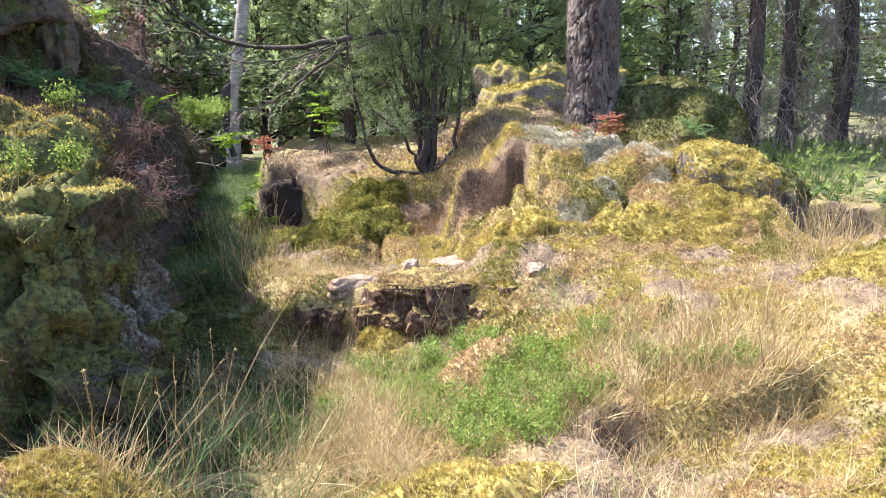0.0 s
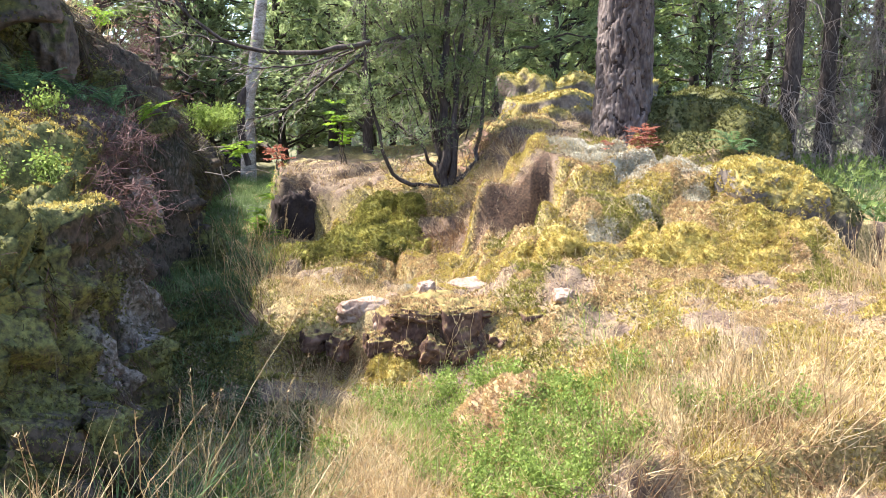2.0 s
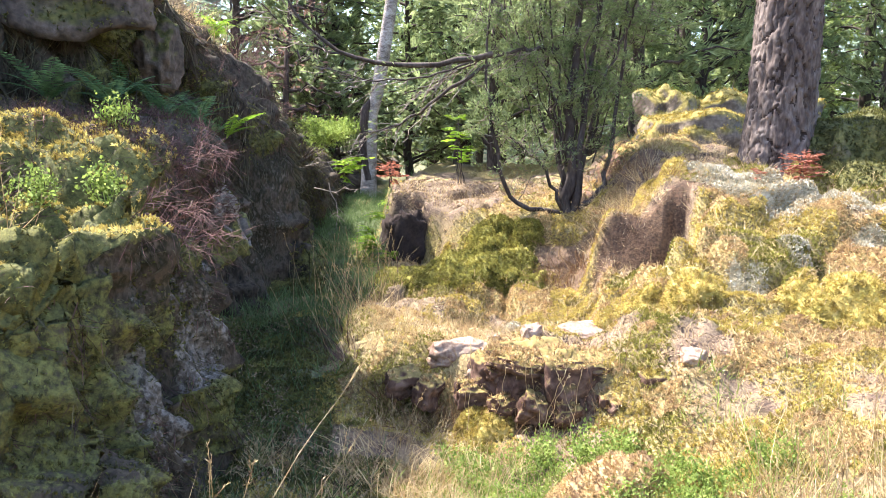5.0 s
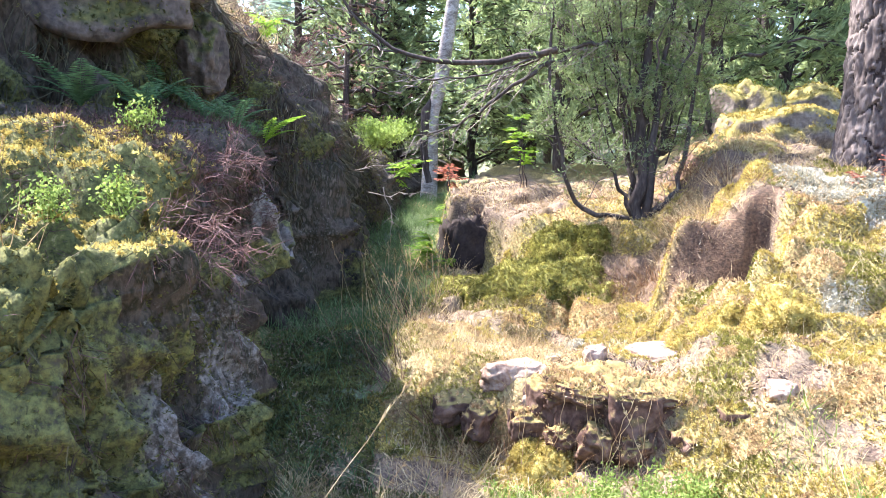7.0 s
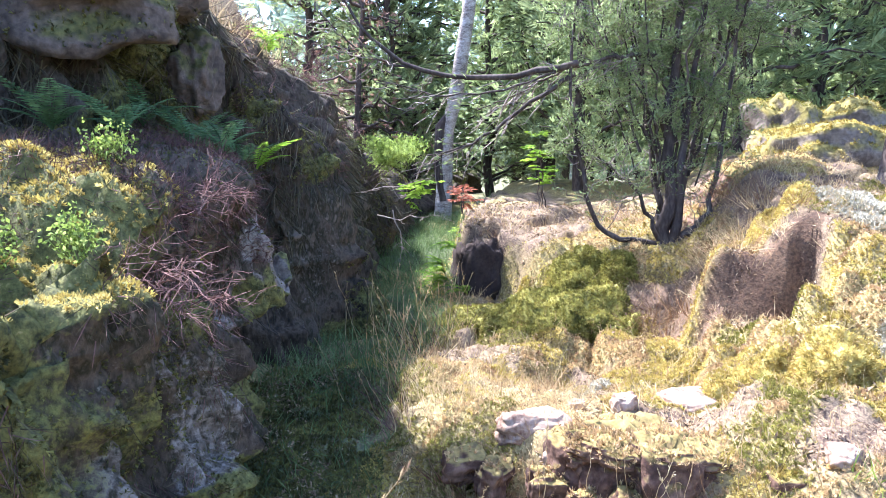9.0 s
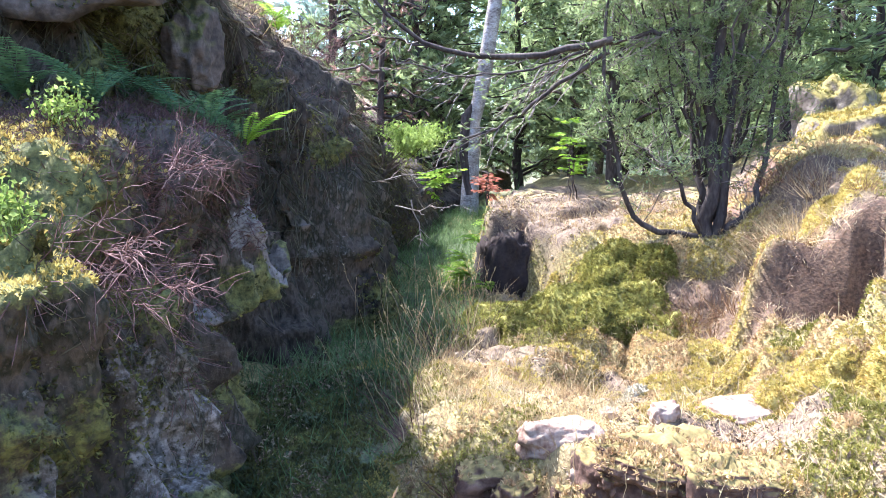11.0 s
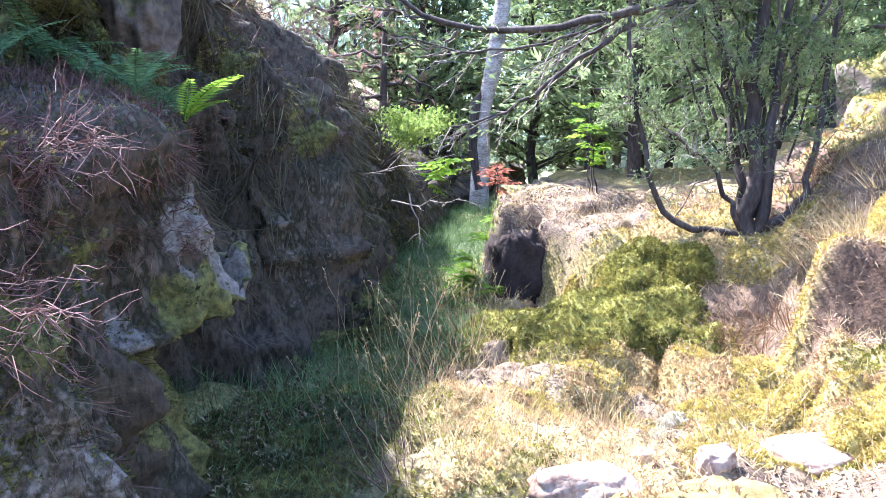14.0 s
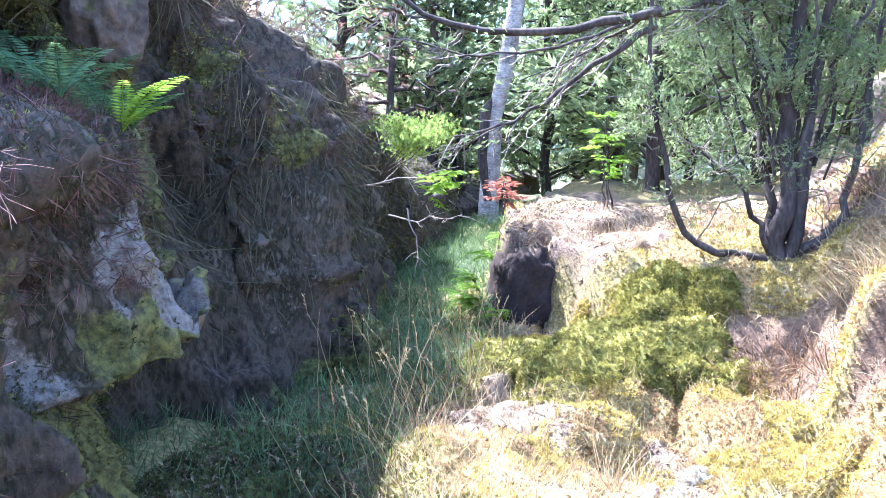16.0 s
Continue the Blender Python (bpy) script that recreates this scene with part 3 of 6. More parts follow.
def rock_face(name, built, label):
    shape, cover = built
    ob = single(name, shape, SHADED_ROCK, label, "rock face", kind="structure")
    for key, share in cover.items():
        ob.data.attributes.new(key, "FLOAT", "POINT").data.foreach_set("value", share.ravel().astype(np.float32))
    return shape


ledge_shape = rock_face("rock_ledge", loft(np.concatenate([np.arange(-2.5, 1.4, 0.10), np.arange(1.4, 4.84, 0.013)]), ledge_profile,
                        lambda y, z: ramp(z, -0.1, 0.3) * (0.45 + 0.55 * (1 - ramp(z, 1.2, 1.4))), 1.2,
                        lambda y, z: np.maximum(1.1 * bump(y, z, 4.22, 0.84, 0.36, 0.34, 5), 0.40 * bump(y, z, 3.15, 0.55, 0.6, 0.40, 4)), lambda y, z: 0.2 * ramp(z, 1.08, 1.2) * (1 - ramp(y, 3.1, 3.4)), lambda y, z: ramp(z, 1.0, 1.15) * (1 - ramp(y, 3.15, 3.45))),
                        "weathered rock ledge with shade in its colour, moss and bare grey streaks")
wall_shape = rock_face("rock_wall", loft(np.concatenate([np.arange(-2.5, 3.0, 0.12), np.arange(3.0, 9.0, 0.022), np.arange(9.0, 16.0, 0.2)]), wall_profile,
                       lambda y, z: ramp(z, -0.2, 0.3) * (0.5 + 0.5 * (1 - ramp(z, 1.7, 2.2))), 1.25,
                       lambda y, z: 0.25 * bump(y, z, 5.8, 0.72, 0.9, 0.36, 4), lambda y, z: ramp(z, 1.85, 2.05) * ramp(y, 5.5, 5.9)),
                       "tall shaded rock wall with moss under a grassy slope")


def on_mesh(shape, n, want=None, rng=RNG):
    """Random places on a mesh of quads, with normals; want(place, normal) is the chance to keep one."""
    v, f = shape
    a, b, c = v[f[:, 0]], v[f[:, 1]], v[f[:, 3]]
    cross = np.cross(b - a, c - a)
    area = np.linalg.norm(cross, axis=1)
    box = (v[f[:, 0], 0] > -3.4) & (v[f[:, 0], 1] > 1.2) & (v[f[:, 0], 1] < 10)
    share = area * box
    pick = rng.choice(len(f), n, p=share / share.sum())
    u, w = rng.random((n, 1)), rng.random((n, 1))
    place, normal = a[pick] + u * (b - a)[pick] + w * (c - a)[pick], cross[pick] / area[pick][:, None]
    if want is not None:
        keep = rng.random(n) < want(place, normal)
        place, normal = place[keep], normal[keep]
    return place, normal

# darker copy of the moss, with shade put into its colours
MOSS_SHADED = material("shaded_moss", [(.034, .036, .012), (.098, .095, .026), (.225, .21, .06)], 0.2, 0.03, translucent=0.25, island=0.4)
ROCK_DARK = material("brown_grey_rock", [(.05, .04, .033), (.11, .09, .075), (.19, .16, .135)], 0.25, 0.02, rough=0.95, bump_depth=0.9)
# ---- boulders and stones ----
def lump(radii, seed, n=12, box=0.35, rough=0.12, size=0.5, fine=0.03):
    """A boulder: a sphere of quads, squared a little, broken by noise."""
    t = np.linspace(-1, 1, n + 1)
    a, b = np.meshgrid(t, t, indexing="ij")
    one = np.ones_like(a)
    verts, faces = [], []
    for axis_at, sign in ((0, 1), (0, -1), (1, 1), (1, -1), (2, 1), (2, -1)):
        cols = [a, b] if sign > 0 else [b, a]
        cols.insert(axis_at, sign * one)
        if axis_at == 1:
            cols = [cols[2], cols[1], cols[0]]
        faces.append(sheet(t, t) + len(verts) * (n + 1) ** 2)
        verts.append(np.stack(cols, -1).reshape(-1, 3))
    v = np.concatenate(verts)
    ball = v / np.linalg.norm(v, axis=1)[:, None]
    key, first, back = np.unique(np.round(v, 5), axis=0, return_index=True, return_inverse=True)
    ball, v, back = ball[first], v[first], back.ravel()
    v = (ball * (1 - box) + v * box * 0.8)
    o = seed * 7.3
    d = fbm(ball[:, 0] + o, ball[:, 1], ball[:, 2], size * 1.6, 2, seed) * rough * 1.4 + ridged(ball[:, 0], ball[:, 1] + o, ball[:, 2], size, 3, seed) * rough * 0.8
    d = d + fbm(ball[:, 0], ball[:, 1], ball[:, 2] + o, size * 0.25, 2, seed) * fine
    return v * (1 + d)[:, None] * np.asarray(radii), back[np.concatenate(faces)]


def turned(shape, rz=0.0, rx=0.0, ry=0.0, at=(0, 0, 0)):
    m = np.array(Euler((rx, ry, rz)).to_matrix())
    return shape[0] @ m.T + np.asarray(at), shape[1]


def tris(faces):
    return faces if faces.shape[1] == 3 else np.concatenate([faces[:, [0, 1, 2]], faces[:, [0, 2, 3]]])


def tuft_cover(shape, n, size, seed, up=0.15, want=None):
    """Moss tufts standing on the upper side of a shape."""
    rng = np.random.default_rng(seed)
    v, f = shape
    a, b, c = v[f[:, 0]], v[f[:, 1]], v[f[:, 3]]
    cross = np.cross(b - a, c - a)
    area = np.linalg.norm(cross, axis=1) + 1e-12
    pick = rng.choice(len(f), n, p=area / area.sum())
    place = a[pick] + rng.random((n, 1)) * (b - a)[pick] + rng.random((n, 1)) * (c - a)[pick]
    normal = cross[pick] / area[pick][:, None]
    inward = ((place - v.mean(0)) * normal).sum(1, keepdims=True) < 0 if up > -1.5 else normal[:, 2:] < 0
    normal = normal * np.where(inward, -1, 1)
    keep = normal[:, 2] + 0.35 * fbm(place[:, 0], place[:, 1], place[:, 2], 0.12, 2, seed) > up
    place, normal = place[keep], normal[keep]
    way = normal + rng.normal(0, 0.35, normal.shape)
    return scatter(SPRIG, place, frames_of(way, rng.uniform(0, 6.3, len(place))), size * rng.uniform(0.6, 1.4, len(place)))


def boulder(name, place, radii, seed, rock, moss, label, tufts=2500, rz=0.0, tilt=0.0, up=0.2, box=0.25, rough=0.15):
    ob = thing(name, label, "stump" if name == "hollow_lump" else "rock", place)
    shape = turned(lump(radii, seed, 16, box, rough), rz, tilt)
    # boulders in shade take the rock colours that are darkened for it
    part("stone", shape, (MOSSY_STEP_SHADED if name == "broken_rock" else MOSSY_RED if rock is ROCK_RED else MOSSY_SHADED if moss is MOSS_SHADED or rock is ROCK_DARK else MOSSY_PALE) if moss else rock, ob)
    if moss:
        part("moss_cover", tuft_cover(shape, int(tufts * 2.0), 0.019, seed, up), moss, ob, "shaggy moss tufts", smooth=False)
    return ob


def cushion(place, radii, seed, moss, label, tufts=2500, size=0.016):
    """A low cushion that hugs the ground, uneven in outline."""
    cx, cy, tall = place[0], place[1], radii[2] * 0.75
    ob = thing("moss_cushion", label, "moss", (cx, cy, z_at(cx, cy)))
    a, q = np.meshgrid(np.linspace(0, 2 * np.pi, 42), np.linspace(0, 1, 16), indexing="ij")
    rim = 1 + 0.35 * fbm(np.cos(a) * 1.3 + seed, np.sin(a) * 1.3, 0, 1.0, 3, seed)
    x, y = cx + radii[0] * 1.15 * q * rim * np.cos(a), cy + radii[1] * 1.15 * q * rim * np.sin(a)
    z = height(x.ravel(), y.ravel()).reshape(x.shape) + tall * np.sqrt(np.clip(1 - q ** 2.4, 0, 1)) * (1 + 0.5 * fbm(x, y, seed, 0.12, 3, seed)) - 0.012
    verts = np.stack([x - cx, y - cy, z - z_at(cx, cy)], -1).reshape(-1, 3)
    i, j = np.meshgrid(np.arange(41), np.arange(15), indexing="ij")
    b = i * 16 + j
    shape = (verts, np.stack([b, b + 1, b + 17, b + 16], -1).reshape(-1, 4))
    part("cushion", shape, moss, ob)
    part("moss_tufts", tuft_cover((verts, shape[1]), tufts, size, seed, -2), moss, ob, smooth=False)
    return ob


def set_down(x, y, sink=0.0):
    return (x, y, z_at(x, y) - sink)


# broken slab at the first step
for k, (sx, sy, rx, rz, turn) in enumerate([(0.08, 4.16, .11, .15, .2), (0.24, 4.10, .12, .18, -.1), (0.42, 4.06, .12, .19, .3), (0.56, 4.05, .09, .15, -.3), (0.33, 4.22, .2, .2, .1)]):
    boulder("broken_rock", (sx, sy, 0.20), (rx, .14, rz), 130 + k, ROCK_RED, MOSS_DRY, "cracked dark reddish rock of the broken step", 300, turn, 0.08 * (-1) ** k, 0.75, 0.6, 0.22)
boulder("broken_rock", (0.44, 4.05, 0.375), (0.20, 0.13, 0.035), 139, ROCK_RED, MOSS_DRY, "flat weathered slab topping the broken step", 350, 0.1, 0.06, box=0.55, rough=0.14)
boulder("broken_rock", (0.20, 4.05, 0.36), (0.14, 0.11, 0.04), 140, ROCK_RED, MOSS_DRY, "flat reddish slab topping the broken step", 500, -0.2, 0.08, 0.6, 0.55, 0.16)
for k, (sx, sy, sz, rx, turn) in enumerate([(-0.36, 4.10, .17, .08, .4), (-0.22, 4.05, .15, .07, 1.1), (0.00, 4.04, .15, .07, .2), (0.15, 3.97, .13, .06, .8), (0.30, 3.93, .15, .075, 1.5), (0.44, 3.91, .14, .06, .3), (0.62, 3.93, .18, .08, 1.0), (0.73, 3.96, .24, .07, .5), (0.36, 3.98, .27, .06, .1), (0.12, 4.04, .28, .06, .9)]):
    boulder("broken_rock", (sx, sy, sz + 0.02), (rx, rx * 0.8, rx * 0.9), 150 + k, ROCK_RED, MOSS_DRY, "small broken dark red rock before the step", 120, turn, 0.3, 0.6, 0.45, 0.26)
boulder("broken_rock", (0.86, 4.02, 0.28), (0.17, 0.16, 0.11), 8, ROCK_RED, MOSS_YELLOW, "small reddish rock ledge under yellow moss", 900, 0.3, 0.0, 0.6, 0.7, 0.06)
boulder("broken_stone", (-0.11, 4.33, z_at(-0.11, 4.33) - 0.01), (0.15, 0.10, 0.075), 5, STONE_PALE, None, "pale broken stone with a reddish underside", 0, 0.2, -0.25, box=0.35, rough=0.16)
boulder("broken_stone", (0.02, 4.17, z_at(0.02, 4.17) + 0.01), (0.07, 0.05, 0.05), 14, STONE_PALE, None, "small pale broken stone", 0, 0.9, -0.2, box=0.35, rough=0.16)
boulder("broken_stone", (0.54, 4.66, z_at(0.54, 4.66) + 0.01), (0.15, 0.10, 0.04), 6, STONE_PALE, None, "flat pale stone slab lying in moss", 0, 0.55, 0.2, box=0.3, rough=0.07)
boulder("broken_stone", (0.26, 4.42, z_at(0.26, 4.42) + 0.01), (0.05, 0.045, 0.045), 9, STONE_PALE, None, "small pale stone lying in dry moss", 0, 0.4, box=0.3, rough=0.18)
boulder("broken_stone", (0.97, 3.92, z_at(0.97, 3.92) + 0.01), (0.06, 0.05, 0.04), 10, STONE_PALE, None, "small pale stone lying in dry moss", 0, 1.0, box=0.3, rough=0.18)
boulder("broken_stone", (-0.02, 5.13, z_at(-0.02, 5.13) + 0.01), (0.05, 0.04, 0.045), 12, STONE_PALE, None, "small pale stone lying in dry moss", 0, 1.4, box=0.3, rough=0.18)
boulder("broken_stone", (0.05, 4.62, z_at(0.05, 4.62) + 0.01), (0.045, 0.035, 0.03), 13, STONE_PALE, None, "small pale stone lying in dry moss", 0, 0.2, box=0.3, rough=0.18)
# brown rock faces on the dome's near side
boulder("rock_outcrop", (1.36, 5.02, 0.56), (0.13, 0.15, 0.15), 24, ROCK_RED, MOSS_YELLOW, "small reddish rock outcrop in moss", 900, 0.3, 0.0, 0.4, 0.6, 0.08)
boulder("mossy_boulder", (2.50, 5.00, 0.78), (0.33, 0.34, 0.32), 25, ROCK, MOSS_YELLOW, "rounded boulder with yellow moss and a shaded hollow", 4500, 0.3, 0.0, 0.1, 0.3, 0.12)
boulder("mossy_boulder", (2.62, 6.35, 0.92), (0.66, 0.85, 0.62), 26, ROCK, MOSS_SHADED, "large boulder under green moss, both darkened for shade", 14000, -0.3, 0.0, -0.3, 0.15, 0.10)
boulder("mossy_boulder", (2.95, 5.35, 0.45), (0.33, 0.45, 0.42), 27, ROCK, MOSS_SHADED, "boulder on the dome's flank, darkened for shade", 3000, -0.2, 0.0, 0.15)
# rocks behind the pine
boulder("mossy_boulder", (1.60, 7.75, 1.26), (0.50, 0.38, 0.32), 31, ROCK, MOSS_YELLOW, "boulder with an orange-yellow moss cap", 6000, 0.1, 0.0, 0.5, 0.5, 0.16)
boulder("mossy_boulder", (1.42, 8.10, 1.36), (0.28, 0.34, 0.36), 32, ROCK, MOSS_GREEN, "pointed grey boulder with green moss", 1800, 0.4, -0.2, 0.6, 0.3, 0.26)
boulder("mossy_boulder", (1.98, 8.25, 1.38), (0.42, 0.34, 0.36), 33, ROCK, MOSS_YELLOW, "boulder with an orange-yellow moss cap", 4500, 0.2, 0.0, 0.5, 0.5, 0.18)
boulder("mossy_boulder", (2.38, 8.05, 1.32), (0.38, 0.34, 0.36), 34, ROCK, MOSS_YELLOW, "boulder with yellow moss in a hollow", 2800, 0.5, 0.0, 0.35, 0.3, 0.26)
boulder("rock_outcrop", (0.98, 6.62, 0.90), (0.20, 0.24, 0.17), 36, ROCK_RED, MOSS_DRY, "weathered reddish rock in the bank behind the juniper", 700, 0.5, 0.1, 0.7, 0.5, 0.12)
boulder("rock_outcrop", (0.82, 7.05, 0.86), (0.22, 0.26, 0.16), 37, ROCK_RED, MOSS_DRY, "weathered reddish rock in the bank behind the juniper", 700, 0.2, 0.0, 0.7, 0.5, 0.12)
boulder("rock_outcrop", (1.18, 7.05, 1.02), (0.40, 0.42, 0.34), 35, ROCK_RED, MOSS_DRY, "reddish weathered rock with dry moss", 2600, 0.2, 0.1, 0.5, 0.2, 0.16)
# added black lump: its colour is the shade of a hollow in the ledge
boulder("hollow_lump", (-0.85, 6.84, 0.42), (0.19, 0.16, 0.31), 42, CRACK_AND_HOLLOW, None, "black lump that stands for the shaded hollow in the ledge's end", 0, 0.0, 0.0, 0.2, 0.3, 0.24)
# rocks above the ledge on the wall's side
boulder("wall_boulder", (-2.32, 4.25, 2.28), (0.66, 0.55, 0.32), 44, ROCK_DARK, MOSS_SHADED, "large brown-grey boulder overhanging the fern ledge", 3500, 0.3, 0.2, 0.0, 0.4, 0.34)
boulder("wall_boulder", (-1.92, 4.78, 1.80), (0.11, 0.13, 0.19), 45, ROCK, MOSS_SHADED, "grey cracked rock on the shaded wall", 200, 0.2, 0.0, 0.8, 0.3, 0.2)
boulder("wall_boulder", (-2.22, 4.72, 1.80), (0.13, 0.12, 0.10), 46, ROCK, MOSS_SHADED, "small mossy rock under the overhang", 250, 0.6, 0.0, 0.3, 0.3, 0.2)

# ---- moss and lichen cushions ----
cushion(set_down(-0.42, 5.98, 0.01), (0.44, 0.36, 0.13), 61, MOSS_GREEN, "broad yellow-green moss cushion", 8500)
cushion(set_down(0.02, 5.98, 0.01), (0.32, 0.30, 0.11), 62, MOSS_GREEN, "smaller yellow-green moss cushion", 4500)
cushion(set_down(-0.62, 6.42, 0.01), (0.18, 0.13, 0.05), 69, MOSS_YELLOW, "yellow-green moss cushion below the upper ledge", 2400)
cushion(set_down(-0.36, 6.34, 0.01), (0.15, 0.11, 0.05), 70, MOSS_YELLOW, "yellow-green moss cushion below the upper ledge", 2400)
for k, (cx, cy) in enumerate([(-.04, 5.17), (.06, 5.10), (.13, 5.2), (-.12, 5.24)]):
    cushion(set_down(cx, cy), (.045, .04, .05), 160 + k, LICHEN, "small pale lichen clump on the terrace", 260, .014)
cushion(set_down(1.02, 5.80), (0.17, 0.12, 0.06), 73, MOSS_YELLOW, "yellow moss cushion above the earth cut", 2200)
cushion(set_down(-0.14, 6.36, 0.02), (0.15, 0.12, 0.09), 63, MOSS_GREEN, "small round green moss cushion", 2600)
cushion(set_down(0.14, 6.34, 0.02), (0.14, 0.11, 0.08), 64, MOSS_GREEN, "small round green moss cushion", 2400)
cushion(set_down(0.05, 3.95, 0.02), (0.14, 0.10, 0.10), 65, MOSS_YELLOW, "yellow moss cushion beside the broken slab", 1500)
cushion(set_down(0.55, 3.30, 0.02), (0.19, 0.15, 0.11), 66, MOSS_DRY, "straw-yellow dry moss cushion", 1800)
cushion(set_down(0.35, 2.15, 0.02), (0.30, 0.16, 0.10), 68, MOSS_YELLOW, "yellow moss cushion in dry grass", 2200)
for k, (cx, cy, r) in enumerate([(1.38, 5.74, .14), (1.45, 5.52, .20), (1.72, 5.38, .18), (1.98, 5.40, .15), (2.15, 5.25, .14), (1.33, 5.82, .15), (1.60, 5.62, .16), (1.62, 4.82, .07), (1.35, 4.65, .08), (2.05, 4.95, .07)]):
    cushion(set_down(cx, cy), (r * 1.15, r, 0.02 + 0.08 * r), 80 + k, LICHEN, "grey-white cushion of reindeer lichen", int(60000 * r * r) + 500, 0.017)
for k, (cx, cy, r) in enumerate([(1.05, 4.55, .20), (0.78, 4.62, .16), (1.75, 4.40, .22), (2.20, 4.35, .20), (2.45, 4.55, .18), (2.60, 3.40, .22)]):
    cushion(set_down(cx, cy, 0.03), (r * 1.1, r * 0.85, 0.03 + 0.08 * r), 100 + k, MOSS_YELLOW, "sunlit yellow-green moss cushion", int(34000 * r * r) + 600)

# ---- low cover of the ground: far too many to count ----
rng = np.random.default_rng(3)
p, nrm = on_ground(520000, -1.2, 3.2, 1.3, 7.6, lambda x, y: moss_share(x, y) * (1 - 0.5 * straw_share(x, y)) * (0.35 + 0.65 * (y < 6.5)))
green = fbm(p[:, 0], p[:, 1], 8, 0.4, 3, 91) + 0.7 * bump(p[:, 0], p[:, 1], -0.3, 5.95, 0.55, 0.36, 4) > 0.35
dry = ~green & (fbm(p[:, 0], p[:, 1], 3, 0.22, 3, 93) > 0.12)
for sel, mat, label in ((~green & ~dry, MOSS_YELLOW, "sunlit yellow-green moss on the ground"), (dry, MOSS_DRY, "dried straw-coloured moss on the ground"), (green, MOSS_GREEN, "dark green moss on the ground")):
    q, w = p[sel], nrm[sel] + rng.normal(0, 0.35, (sel.sum(), 3))
    single("moss_carpet", scatter(SPRIG, q, frames_of(w, rng.uniform(0, 6.3, len(q))), 0.013 * rng.uniform(0.5, 1.5, len(q))), mat, label, "moss", False, kind="stuff")
# brown leaves and bark scraps lying in the hollows
p, nrm = on_ground(30000, -1.1, 2.9, 3.9, 8.2, lambda x, y: (1 - moss_share(x, y)) * ramp(fbm(x, y, 5, 0.2, 3, 94), -0.35, 0.25) + 0.1)
single("leaf_litter", scatter(LEAF, p + 0.006 * nrm, frames_of(nrm + rng.normal(0, 0.6, nrm.shape), rng.uniform(0, 6.3, len(p))), np.stack([0.016 * rng.uniform(0.4, 1.2, len(p)), 0.030 * rng.uniform(0.4, 1.2, len(p)), np.full(len(p), 0.06)], -1)),
       LITTER, "curled brown leaves and bark scraps", "litter", False, kind="stuff")
# needle and leaf litter
p, nrm = on_ground(90000, -1.1, 3.2, 1.4, 8.5, lambda x, y: 0.25 + 0.75 * (1 - moss_share(x, y)))
w = np.cross(nrm, rng.normal(0, 1, nrm.shape)) + 0.3 * nrm
single("needle_litter", scatter(LEAF, p + 0.004 * nrm, frames_of(nrm + rng.normal(0, 0.5, nrm.shape), rng.uniform(0, 6.3, len(p))), np.stack([0.006 * rng.uniform(0.3, 1.2, len(p)), 0.022 * rng.uniform(0.4, 1.3, len(p)), np.full(len(p), 0.02)], -1)),
       LITTER, "fallen brown needles, leaves and twigs", "litter", False, kind="stuff")


def blades(places, lengths, widths, lean, seed, droop=(0, 0, 0)):
    """Grass blades at places: lean is how far they bend over."""
    r = np.random.default_rng(seed)
    n = len(places)
    up = np.array([[0, 0, 1.0]]) + r.normal(0, lean, (n, 3)) * [1, 1, 0.2] + np.asarray(droop)
    return scatter(BLADE, places, frames_of(up, r.uniform(0, 6.3, n)), np.stack([widths * r.uniform(0.6, 1.3, n), lengths * r.uniform(0.3, 1.2, n), lengths * r.uniform(0.5, 1.2, n)], -1))


# grass and litter that go on behind the walker
p, nrm = on_ground(16000, -1.0, 4.0, -4.0, 1.5)
single("meadow_grass", blades(p, 0.12, 0.005, 0.7, 18), STRAW, "dry grass going on along the walk", "grass", False, kind="stuff")
p, nrm = on_ground(20000, -1.0, 4.0, -4.0, 1.4, lambda x, y: moss_share(x, y))
single("moss_carpet", scatter(SPRIG, p, frames_of(nrm + rng.normal(0, 0.35, p.shape), rng.uniform(0, 6.3, len(p))), 0.03 * rng.uniform(0.5, 1.5, len(p))), MOSS_YELLOW, "yellow moss going on along the walk", "moss", False, kind="stuff")
p, nrm = on_ground(24000, 3.0, 8.0, -3.0, 6.4)
single("meadow_grass", blades(p, 0.16, 0.006, 0.7, 19), STRAW, "dry grass going on beside the dome", "grass", False, kind="stuff")
# short dry grass all over, thick where straw lies
p, nrm = on_ground(110000, -1.0, 3.3, 1.4, 7.5, lambda x, y: (x > np.where(y > 3.6, ledge_edge(y), -1)) * np.maximum(0.22, straw_share(x, y) * (y < 5.6)))
single("short_dry_grass", blades(p, 0.085, 0.0028, 0.7, 5), STRAW, "short straw-coloured dry grass", "grass", False, kind="stuff")
p, nrm = on_ground(30000, -0.3, 1.5, 2.0, 3.9, lambda x, y: bump(x, y, 0.5, 3.1, 0.6, 0.7) * ramp(fbm(x, y, 2, 0.25, 3, 99), -0.3, 0.3))
single("short_green_grass", blades(p, 0.08, 0.004, 0.6, 6), BERRY, "short fresh green grass", "grass", False, kind="stuff")
p, nrm = on_ground(5000, 0.1, 2.6, 1.3, 3.2, lambda x, y: ramp(fbm(x, y, 6, 0.35, 3, 88), -0.1, 0.4))
single("tall_dry_grass", blades(p, 0.17, 0.003, 0.55, 15), STRAW, "loose tall dry grass in the near sun", "grass", False, kind="stuff")
